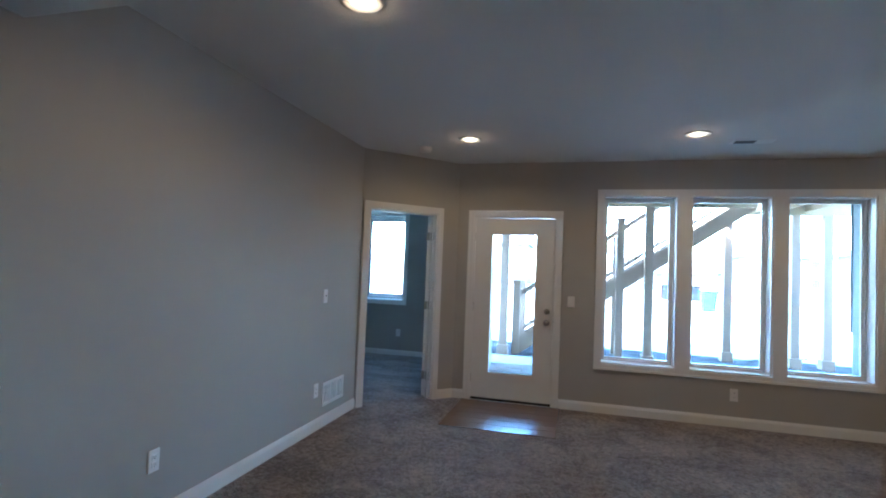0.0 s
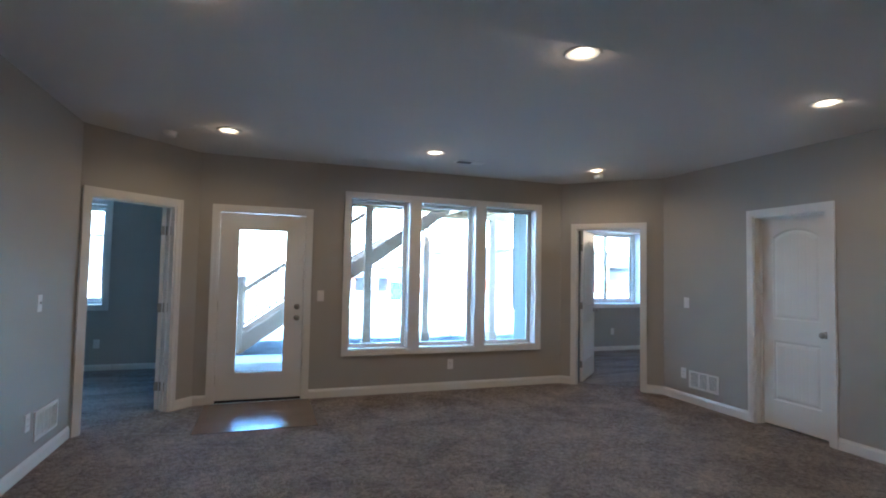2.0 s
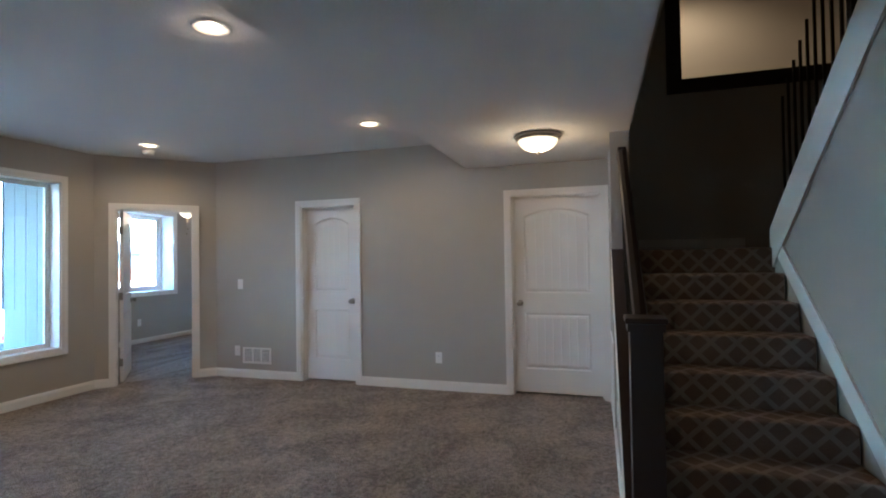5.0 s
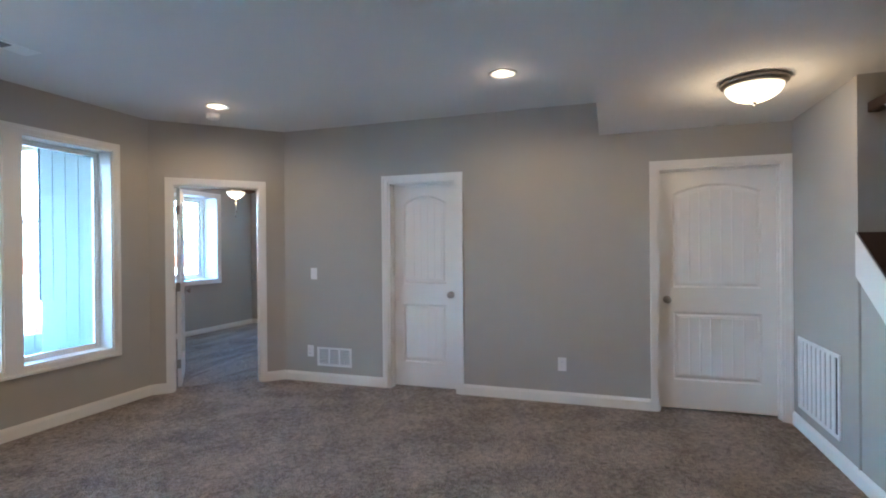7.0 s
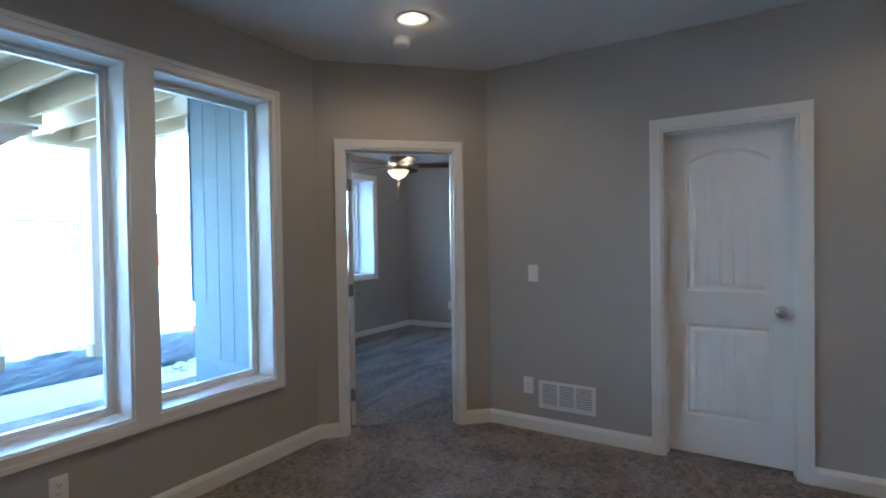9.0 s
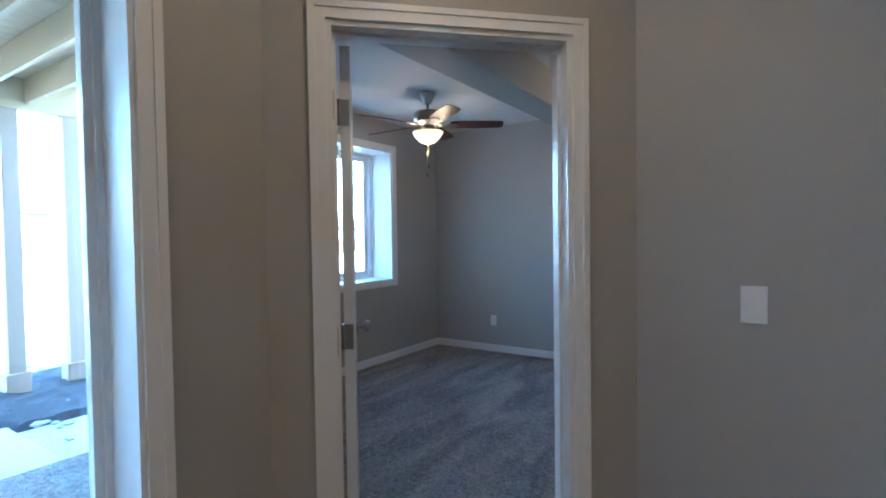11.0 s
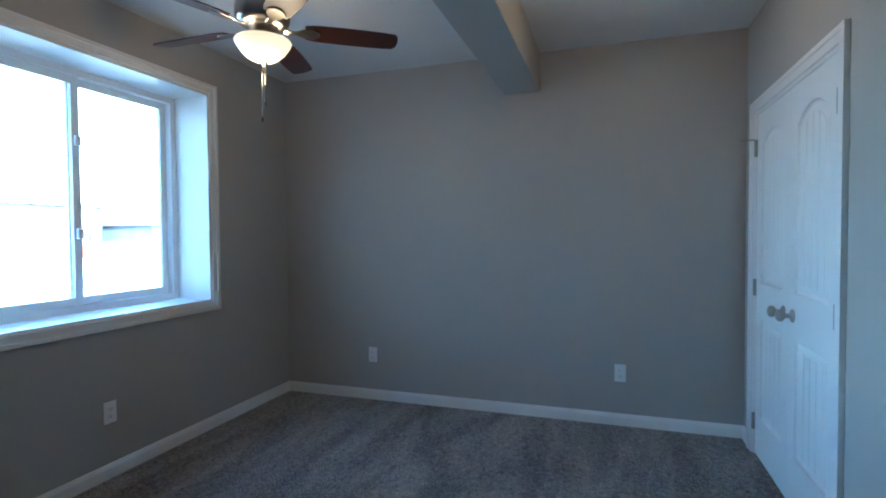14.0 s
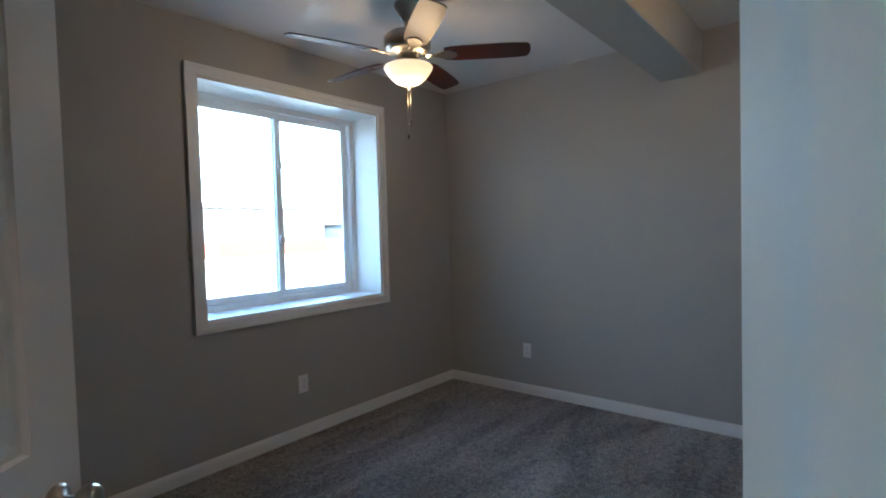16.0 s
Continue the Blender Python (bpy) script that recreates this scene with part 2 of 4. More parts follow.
def wall(name, p0, p1, thick=0.12, top=2.64, openings=(), bottom=0.0, mat=None, ext=(0, 0), label="greige painted plasterboard wall"):
    """A wall with its room to the right of p0 -> p1. openings: (s0, s1, z0, z1) along it."""
    m, length = frame_of(p0, p1)
    bm = bmesh.new()
    s = -ext[0]
    for s0, s1, z0, z1 in sorted(openings):
        add_box(bm, s, s0, 0, thick, bottom, top)
        if z0 > bottom + 0.001:
            add_box(bm, s0, s1, 0, thick, bottom, z0)
        if z1 < top - 0.001:
            add_box(bm, s0, s1, 0, thick, z1, top)
        s = s1
    add_box(bm, s, length + ext[1], 0, thick, bottom, top)
    ob = part(name, bm, mat or WALL, m=m)
    return tagged(ob, label, "wall", kind="structure")


def baseboard(p0, p1, spans, height=0.10):
    """Boards with a rounded top along a wall, over the spans (s0, s1)."""
    m, _ = frame_of(p0, p1)
    bm = bmesh.new()
    prof = [(-0.001, 0.0), (-0.015, 0.0), (-0.015, height * 0.72), (-0.011, height * 0.86), (-0.006, height), (-0.001, height)]
    for s0, s1 in spans:
        prism(prof, s1 - s0, bm, "x", s0)
    ob = part("baseboard", bm, TRIM, m=m)
    return tagged(ob, "white painted baseboard with a moulded top edge", "baseboard", kind="structure")


def casing(parent_m, s0, s1, z1, z0=0.0, width=0.062, sill=False, depth=0.12, name="trim", proud=0.016):
    """Moulded white casing round an opening, with the lining of the opening behind it."""
    bm = bmesh.new()
    for a, b, c in ((0, width - 0.002, proud), (width * 0.62, width, proud + 0.006)):
        add_box(bm, s0 - b, s0 - a, -c, -0.001, z0 - (b if sill else 0), z1 + b)
        add_box(bm, s1 + a, s1 + b, -c, -0.001, z0 - (b if sill else 0), z1 + b)
        add_box(bm, s0 - a, s1 + a, -c + 0.0004, -0.001, z1 + a, z1 + b - 0.0004)
        if sill:
            add_box(bm, s0 - a, s1 + a, -c + 0.0004, -0.001, z0 - b + 0.0004, z0 - a)
    t = 0.018
    add_box(bm, s0, s0 + t, -0.004, depth, z0, z1)
    add_box(bm, s1 - t, s1, -0.004, depth, z0, z1)
    add_box(bm, s0 + t, s1 - t, -0.004, depth, z1 - t, z1)
    if sill:
        add_box(bm, s0 + t, s1 - t, -0.004, depth, z0, z0 + t)
    if not sill and 0.05 < depth < 0.15:
        add_box(bm, s0 + t, s0 + t + 0.011, 0.052, 0.082, z0, z1 - t)
        add_box(bm, s1 - t - 0.011, s1 - t, 0.052, 0.082, z0, z1 - t)
        add_box(bm, s0 + t + 0.011, s1 - t - 0.011, 0.044, 0.074, z1 - t - 0.011, z1 - t)
    ob = part(name, bm, TRIM, m=parent_m)
    return tagged(ob, "white painted moulded casing and lining", "trim", kind="structure")


def knob_mesh():
    prof = [(0.032, 0.0), (0.032, 0.004), (0.026, 0.009), (0.012, 0.012), (0.011, 0.030), (0.018, 0.036), (0.027, 0.045), (0.029, 0.055), (0.026, 0.064), (0.016, 0.070), (0, 0.071)]
    return prof


def panel_door(name, m, w, h, label, t=0.035, knob_side=1, knobs=(-1, 1), hinges=True, hinge_side=-1, planks=5, group=""):
    """Two-panel door with an arched upper panel of beaded boards. Hinge at x=0, y from 0 to t."""
    door = empty(name, m, label, "door", group)
    st, rise = min(0.115, w * 0.17), 0.075
    z_lo0, z_lo1, z_up0, z_up1 = 0.24, 0.81, 1.02, h - 0.12
    x0, x1 = st, w - st
    n = 14

    def outline(z0, z1, arched, d):
        """The panel's edge moved in by d, from the lower left corner round."""
        a_, b_ = x0 + d, x1 - d
        pts = [(a_, z0 + d), (b_, z0 + d)]
        for i in range(n + 1):
            u = 1 - i / n
            lift = rise * math.sin(math.pi * u) ** 0.8 - rise if arched else 0.0
            pts.append((a_ + (b_ - a_) * u, z1 - d + lift))
        return pts
    bm = bmesh.new()
    arc = outline(z_up0, z_up1, True, 0.0)[2:][::-1]
    for y0, y1 in ((0.0, 0.0132), (t - 0.0132, t)):
        add_box(bm, 0, x0, y0, y1, 0, h)
        add_box(bm, x1, w, y0, y1, 0, h)
        add_box(bm, x0, x1, y0, y1, 0, z_lo0)
        add_box(bm, x0, x1, y0, y1, z_lo1, z_up0)
        prism([(x0, h)] + arc + [(x1, h)], y1 - y0, bm, "y", y0)
    add_box(bm, 0, x0 - 0.001, 0.0132, t - 0.0132, 0, h)
    add_box(bm, x1 + 0.001, w, 0.0132, t - 0.0132, 0, h)
    add_box(bm, x0, x1, 0.0134, t - 0.0134, 0, z_lo0)
    add_box(bm, x0, x1, 0.0134, t - 0.0134, z_up1, h)
    part("frame", bm, DOOR, door)
    for zz0, zz1, arched in ((z_lo0, z_lo1, False), (z_up0, z_up1, True)):
        for face, into in ((0.0, 1), (t, -1)):
            bm = bmesh.new()
            loops = []
            for d, deep in ((-0.001, 0.0006), (0.004, 0.0095), (0.012, 0.0125), (0.018, 0.0125), (0.034, 0.0045), (0.040, 0.0040)):
                loops.append([bm.verts.new((x, face + into * deep, z)) for x, z in outline(zz0, zz1, arched, d)])
            k = len(loops[0])
            for p, q in zip(loops, loops[1:]):
                for i in range(k):
                    bm.faces.new((p[i], p[(i + 1) % k], q[(i + 1) % k], q[i]))
            bm.faces.new(loops[-1])
            bmesh.ops.recalc_face_normals(bm, faces=bm.faces)
            if into > 0 and bm.faces[:][-1].normal.y > 0 or into < 0 and bm.faces[:][-1].normal.y < 0:
                bmesh.ops.reverse_faces(bm, faces=bm.faces)
            panel = part("panel", bm, DOOR, door, "moulded beaded board panel")
            g = 0.043
            wide = (x1 - x0 - 2 * g) / planks
            for i in range(planks):
                a, b = x0 + g + wide * i + 0.0035, x0 + g + wide * (i + 1) - 0.0035

                def z_at(x):
                    u = (x - x0 - g) / (x1 - x0 - 2 * g)
                    return zz1 - g + (rise * math.sin(math.pi * min(max(u, 0), 1)) ** 0.8 - rise if arched else 0.0)
                top = [(b + (a - b) * j / 4, z_at(b + (a - b) * j / 4)) for j in range(5)]
                bm = bmesh.new()
                rings = []
                for e, deep in ((0.0, 0.0045), (0.0035, 0.0008)):
                    mid = (a + b) / 2
                    rings.append([bm.verts.new((mid + (x - mid) * (1 - 2 * e / (b - a)), face + into * deep, z + (e if z < zz0 + g + 0.001 else -e))) for x, z in [(a, zz0 + g), (b, zz0 + g)] + top])
                m_ = len(rings[0])
                for j in range(m_):
                    bm.faces.new((rings[0][j], rings[0][(j + 1) % m_], rings[1][(j + 1) % m_], rings[1][j]))
                bm.faces.new(rings[1])
                bmesh.ops.recalc_face_normals(bm, faces=bm.faces)
                if bm.faces[:][-1].normal.y * into > 0:
                    bmesh.ops.reverse_faces(bm, faces=bm.faces)
                part("board", bm, DOOR, panel)
    kx = w - 0.065 if knob_side > 0 else 0.065
    for side in knobs:
        mm = pose(kx, 0.0 if side < 0 else t, 0.915, 90 if side < 0 else -90)
        part("knob", lathe(knob_mesh(), 24, m=mm), NICKEL, door, "brushed nickel knob")
    if hinges:
        hx = -0.004 if hinge_side < 0 else w + 0.004
        hy = t + 0.003
        for z in (0.23, h / 2, h - 0.23):
            bm = tube([(hx, hy, z - 0.045), (hx, hy, z + 0.045)], 0.0065, 10)
            add_box(bm, hx - 0.003, hx + 0.001, 0.004, hy, z - 0.044, z + 0.044)
            part("hinge", bm, NICKEL, door, "brushed nickel hinge")
    return door


def plate(wall_m, s, z, kind, group=""):
    """A wall plate: an outlet, a switch or blank."""
    names = {"outlet": "wall_outlet", "switch": "light_switch"}
    ob = empty(names[kind], wall_m @ pose(s, 0, z), "white plastic " + ("duplex outlet" if kind == "outlet" else "toggle light switch") + " plate on the greige wall", "outlet" if kind == "outlet" else "switch", group)
    part("plate", box(-0.037, 0.037, -0.007, -0.0005, -0.06, 0.06, 0.003), PLATE, ob)
    if kind == "outlet":
        for dz in (-0.02, 0.02):
            part("socket", box(-0.017, 0.017, -0.0095, -0.006, dz - 0.014, dz + 0.014, 0.003), PLATE, ob)
            bm = bmesh.new()
            add_box(bm, -0.0075, -0.0055, -0.0101, -0.009, dz - 0.003, dz + 0.006)
            add_box(bm, 0.0055, 0.0075, -0.0101, -0.009, dz - 0.003, dz + 0.005)
            add_box(bm, -0.002, 0.002, -0.0101, -0.009, dz - 0.010, dz - 0.006)
            part("slot", bm, SLOT, ob)
    else:
        part("toggle", box(-0.005, 0.005, -0.018, -0.006, -0.004, 0.014, 0.002), PLATE, ob)
    return ob


def register(wall_m, s0, s1, z0, z1, cells, vertical=False, label="white metal wall register beside the baseboard"):
    """A vent grille of some cells with louvres."""
    ob = empty("wall_register", wall_m @ pose(s0, 0, z0), label, "air vent")
    w, h, b = s1 - s0, z1 - z0, 0.022
    part("backing", box(b, w - b, -0.003, -0.001, b, h - b), SLOT if vertical else GREY, ob)
    bm = bmesh.new()
    add_box(bm, 0, w, -0.012, -0.001, 0, b)
    add_box(bm, 0, w, -0.012, -0.001, h - b, h)
    add_box(bm, 0, b, -0.0119, -0.001, b, h - b)
    add_box(bm, w - b, w, -0.0119, -0.001, b, h - b)
    for i in range(1, cells):
        x = b + (w - 2 * b) * i / cells
        add_box(bm, x - 0.008, x + 0.008, -0.0119, -0.001, b, h - b)
    part("frame", bm, PLATE, ob)
    pitch = 0.08 if vertical else 0.016
    if not vertical:
        for i in range(int((h - 2 * b) / pitch)):
            z = b + pitch * (i + 0.5)
            part("slat", box(b, w - b, -0.010, -0.004, z - 0.004, z + 0.004), PLATE, ob)
    else:
        for i in range(int((w - 2 * b) / pitch)):
            x = b + pitch * (i + 0.5)
            part("slat", box(x - 0.028, x + 0.028, -0.010, -0.004, b, h - b), PLATE, ob)
    return ob


# ---- structure: the family room ----
H, SOF = 2.64, 2.355                       # ceiling, lowered ceiling by the stair
XW, XE, YN, YA = -1.91, 4.19, 5.80, 0.26   # west, east, window wall, stair wall
DL0, DL1 = (XW, 4.98), (-1.09, YN)         # slanted wall to the west bedroom
DR0, DR1 = (3.30, YN), (XE, 4.91)          # slanted wall to the east bedroom
BZ = 2.61                                  # bedroom ceiling
UP = 5.35                                  # ceiling of the stairwell

M_W, _ = frame_of((XW, -2.4), DL0)
M_DL, _ = frame_of(DL0, DL1)
M_N, _ = frame_of(DL1, DR0)
M_DR, L_DR = frame_of(DR0, DR1)
M_E, _ = frame_of(DR1, (XE, YA))
M_A, _ = frame_of((XE, YA), (1.36, YA))

EXT = (0.19, 1.102, 0.0, 2.043)
WINS = ((1.575, 2.305), (2.425, 3.165), (3.285, 4.02))
WZ0, WZ1 = 0.513, 2.277
wall("wall_north", DL1, DR0, 0.2, H, [EXT] + [(a, b, WZ0, WZ1) for a, b in WINS])
wall("wall_northwest", DL0, DL1, 0.12, H, [(0.08, 0.896, 0, 2.043)])
wall("wall_northeast", DR0, DR1, 0.12, H, [(0.19, 1.013, 0, 2.043)])
wall("wall_east", DR1, (XE, YA), 0.12, H, [(1.21, 1.92, 0, 2.043), (3.675, 4.595, 0, 2.043)])
wall("wall_west", (XW, -2.4), DL0, 0.12, H)
wall("wall_south", (4.62, -2.4), (XW, -2.4), 0.12, UP)

part_floor = tagged(part("floor", box(-6.2, 7.6, -2.6, 8.2, -0.12, 0.0), CARPET), "taupe cut-pile carpet with a blotchy nap", "carpet", kind="structure")
bed_floor = bmesh.new()
prism([(3.42, 5.92), (4.31, 5.03), (4.31, 3.0), (7.505, 3.0), (7.505, 8.045), (3.42, 8.045)], 0.004, bed_floor, "z", 0.0)
tagged(part("floor_bedroom", bed_floor, BEDCARPET), "taupe carpet with fresh vacuum tracks", "carpet", kind="structure")
bed_floor = bmesh.new()
prism([(-1.13, 5.92), (-1.99, 5.06), (-6.0, 5.06), (-6.0, 8.045), (-1.13, 8.045)], 0.004, bed_floor, "z", 0.0)
tagged(part("floor_west_bedroom", bed_floor, BEDCARPET), "taupe carpet with fresh vacuum tracks", "carpet", kind="structure")

bm = bmesh.new()
prism([(XW - 0.12, 1.69), (XE + 0.12, 1.69), (XE + 0.12, 4.95), (3.35, 6.0), (-1.14, 6.0), (XW - 0.12, 5.05)], 0.12, bm, "z", H)
tagged(part("ceiling", bm, CEIL), "pale textured ceiling with recessed lamps", "ceiling", kind="structure")
bm = bmesh.new()
add_box(bm, XW - 0.12, XE + 0.12, 0.125, 1.69, SOF, H + 0.12)
add_box(bm, XW - 0.12, 0.6, -2.52, 0.125, SOF, H + 0.12)
add_box(bm, XE + 0.12, 4.62, 0.125, 0.34, SOF, H + 0.12)
tagged(part("ceiling_lowered", bm, CEIL), "lowered pale ceiling in front of the stair", "ceiling", kind="structure")

# trim of the family room
casing(M_DL, 0.08, 0.896, 2.043)
casing(M_DR, 0.19, 1.013, 2.043, width=0.054)
casing(M_DR @ pose(1.203, 0.12, 0, 0, 0, 180), 0.19, 1.013, 2.043, depth=0.0, width=0.054)
casing(M_E, 1.21, 1.92, 2.043)
casing(M_E, 3.675, 4.593, 2.043, width=0.055)
casing(M_N, EXT[0], EXT[1], EXT[3], depth=0.2)
bm = bmesh.new()
s0, s1 = WINS[0][0], WINS[2][1]
c = 0.062
for a, b, d in ((0, c - 0.002, 0.016), (c * 0.62, c, 0.022)):
    add_box(bm, s0 - b, s0 - a, -d, -0.001, WZ0 - b, WZ1 + b)
    add_box(bm, s1 + a, s1 + b, -d, -0.001, WZ0 - b, WZ1 + b)
    add_box(bm, s0 - a, s1 + a, -d + 0.0004, -0.001, WZ1 + a, WZ1 + b - 0.0004)
    add_box(bm, s0 - a, s1 + a, -d + 0.0004, -0.001, WZ0 - b + 0.0004, WZ0 - a)
for i in (0, 1):
    add_box(bm, WINS[i][1], WINS[i + 1][0], -0.0162, -0.001, WZ0, WZ1)
for a, b in WINS:
    add_box(bm, a, a + 0.014, -0.003, 0.2, WZ0, WZ1)
    add_box(bm, b - 0.014, b, -0.003, 0.2, WZ0, WZ1)
    add_box(bm, a + 0.014, b - 0.014, -0.003, 0.2, WZ1 - 0.014, WZ1)
    add_box(bm, a + 0.014, b - 0.014, -0.003, 0.2, WZ0, WZ0 + 0.014)
tagged(part("trim", bm, TRIM, m=M_N), "white casing round three tall windows", "trim", kind="structure")

baseboard((XW, -2.4), DL0, [(0, 7.38)])
baseboard(DL0, DL1, [(0.96, 1.16)])
baseboard(DL1, DR0, [(0.0, 0.127), (1.166, 4.39)])
baseboard(DR0, DR1, [(0.0, 0.135), (1.068, L_DR)])
baseboard(DR1, (XE, YA), [(0.0, 1.147), (1.983, 3.618)])
baseboard((XE, YA), (1.36, YA), [(0.0, 2.81)])


def fixed_window(s0, s1, number):
    """A tall white vinyl picture window set deep in its opening."""
    ob = tagged(part("window_%d" % number, bmesh.new(), VINYL, m=M_N @ pose(s0 + 0.014, 0.14, WZ0 + 0.014)), "tall white vinyl picture window", "window", kind="structure")
    w, h = s1 - s0 - 0.028, WZ1 - WZ0 - 0.028
    for name, a, y0, y1, inset in (("window_frame", 0.018, 0.0, 0.05, 0.0), ("sash", 0.022, 0.012, 0.045, 0.018)):
        bm = bmesh.new()
        q = inset + a
        add_box(bm, inset, q, y0, y1, inset, h - inset)
        add_box(bm, w - q, w - inset, y0, y1, inset, h - inset)
        add_box(bm, q, w - q, y0, y1, h - q, h - inset)
        add_box(bm, q, w - q, y0, y1, inset, q)
        part(name, bm, VINYL, ob)
    g = part("pane", box(0.036, w - 0.036, 0.026, 0.032, 0.036, h - 0.036), GLASS, ob)
    g.visible_shadow = False


for i, (a, b) in enumerate(WINS):
    fixed_window(a, b, i + 1)

# entry door with a full glass light
door = empty("door_1", M_N @ pose(EXT[0] + 0.02, 0.012, 0.03), "white entry door with a full clear glass light", "door", kind="structure")
dw, dh, g0, g1, gz0, gz1 = 0.872, 1.99, 0.165, 0.70, 0.255, 1.84
bm = bmesh.new()
add_box(bm, 0, g0, 0, 0.045, 0, dh)
add_box(bm, g1, dw, 0, 0.045, 0, dh)
add_box(bm, g0, g1, 0, 0.045, 0, gz0)
add_box(bm, g0, g1, 0, 0.045, gz1, dh)
part("slab", bm, DOOR, door)
bm = bmesh.new()
b = 0.028
for a, e in ((0, 0.010), (0.012, 0.006)):
    add_box(bm, g0 - 0.012 + a, g0 + b - a * .4, -e, 0.052, gz0 - 0.012 + a, gz1 + 0.012 - a)
    add_box(bm, g1 - b + a * .4, g1 + 0.012 - a, -e, 0.052, gz0 - 0.012 + a, gz1 + 0.012 - a)
    add_box(bm, g0 + b, g1 - b, -e + 0.0005, 0.0515, gz0 - 0.012 + a, gz0 + b)
    add_box(bm, g0 + b, g1 - b, -e + 0.0005, 0.0515, gz1 - b, gz1 + 0.012 - a)
part("glazing_frame", bm, TRIM, door)
g = part("pane", box(g0 + b, g1 - b, 0.018, 0.024, gz0 + b, gz1 - b), GLASS, door)
g.visible_shadow = False
for z, k in ((0.985, 0.8), (0.865, 1.0)):
    prof = [(r * (1.0 if k == 1.0 else 0.95), y * k) for r, y in knob_mesh()]
    part("knob" if k == 1.0 else "deadbolt", lathe(prof, 24, m=pose(dw - 0.065, 0, z, 90)), NICKEL, door, "brushed nickel knob" if k == 1.0 else "brushed nickel deadbolt")
part("latch_plate", box(dw + 0.001, dw + 0.012, -0.006, 0.02, 0.95, 1.02), NICKEL, door)
for z in (0.22, 1.0, 1.78):
    part("hinge", tube([(-0.006, -0.004, z - 0.05), (-0.006, -0.004, z + 0.05)], 0.007, 10), NICKEL, door)
part("sweep", box(0, dw, 0.004, 0.040, -0.025, -0.001), SLOT, door)

# vinyl planks inside the entry door
entry = tagged(part("floor_entry", box(-0.97, 0.09, 4.78, 5.783, 0.0, 0.0015), SLOT), "brown vinyl plank landing inside the entry door", "floor", kind="structure")
plank = None
for i in range(6):
    y0 = 4.782 + i * 0.1667
    cut = -0.97 + (0.35 + 0.37 * i) % 1.0
    for a, b in ((-0.968, cut - 0.0015), (cut + 0.0015, 0.088)):
        part("plank", box(a, b, y0, y0 + 0.164, 0.0015, 0.004), PLANK, entry)

# closed doors in the east wall
panel_door("door_2", M_E @ pose(1.229, 0.084, 0.018), 0.672, 2.003, "closed white two-panel closet door with arched beaded panel", knobs=(-1, 1), hinges=False, planks=5)
panel_door("door_3", M_E @ pose(3.694, 0.084, 0.018), 0.88, 2.003, "closed white two-panel door with arched beaded panel", knob_side=-1, hinges=False, planks=7)
# opened bedroom doors
SWING = 88.0
panel_door("door_4", M_DR @ pose(0.230, 0.158, 0.012, 0, 0, SWING) @ pose(0, -0.035, 0), 0.768, 2.01, "white two-panel bedroom door standing open", planks=6)
panel_door("door_5", M_DL @ pose(0.876, 0.125, 0.012, 0, 0, 50.0), 0.768, 2.01, "white two-panel bedroom door standing open", planks=6)
for m, s, side in ((M_DR, 0.209, 1), (M_DL, 0.877, -1)):
    for z in (0.24, 1.02, 1.79):
        tagged(part("hinge_leaf", box(s - 0.0015, s + 0.0015, 0.045, 0.118, z - 0.045, z + 0.045), NICKEL, m=m), "brushed nickel hinge leaf on the white jamb", "hinge")
tagged(part("strike_plate", box(0.9935, 0.9965, 0.06, 0.085, 0.89, 0.96), NICKEL, m=M_DR), "small metal strike plate in the door jamb", "strike plate")

# ---- stair ----
RISE, RUN, X_LAND, Y_S0, Y_S1, Z_LAND = 0.18125, 0.245, 3.25, 0.13, -0.84, 1.45
X_BACK = 4.50
STAIR = empty("staircase", pose(0, 0, 0), "carpeted stair with a brown trellis pattern rising to a landing", "staircase")
for j in range(1, 8):
    x = X_LAND - RUN * j
    z = Z_LAND - RISE * j
    bm = box(x - 0.022, x + RUN + 0.002, Y_S1, Y_S0, z - RISE if j == 7 else z - RISE - 0.02, z)
    bmesh.ops.bevel(bm, geom=[e for e in bm.edges if e.verts[0].co.x < x and e.verts[1].co.x < x and e.verts[0].co.z > z - 0.01 and e.verts[1].co.z > z - 0.01], offset=0.016, segments=4, profile=0.5, affect='EDGES')
    part("step", bm, STAIRS, STAIR)
part("landing", box(X_LAND - 0.022, X_BACK, -1.9, Y_S0, Z_LAND - 0.2, Z_LAND, 0.012), STAIRS, STAIR)
for k in range(7):
    x1 = X_LAND - RUN * k
    z = Z_LAND + RISE * (k + 1)
    part("step", box(x1 - RUN, x1 + 0.02, -1.86, Y_S1 - 0.12, z - RISE - 0.02, z, 0.01), STAIRS, STAIR)

SLOPE = RISE / RUN


def nose(x):
    return Z_LAND - (X_LAND - x) * SLOPE


wall("wall_stair", (XE + 0.3, YA), (3.09, YA), 0.13, SOF)
bm = prism([(1.33, 0.0), (3.09, 0.0), (3.09, nose(3.09) + 0.115), (1.33, nose(1.33) + 0.115)], 0.12, None, "y", YA - 0.125)
tagged(part("wall_knee", bm, WALL), "greige sloped knee wall beside the stair", "wall", kind="structure")
bm = prism([(1.33, 0.0), (1.36, 0.0), (3.095, nose(3.095) - 0.13), (3.095, nose(3.095) + 0.117), (1.33, nose(1.33) + 0.117)], 0.014, None, "y", YA)
tagged(part("trim", bm, TRIM), "white skirt board along the stair", "trim", kind="structure")
bm = prism([(1.33, nose(1.33) + 0.118), (3.085, nose(3.085) + 0.118), (3.085, nose(3.085) + 0.134), (1.33, nose(1.33) + 0.134)], 0.145, None, "y", YA - 0.135)
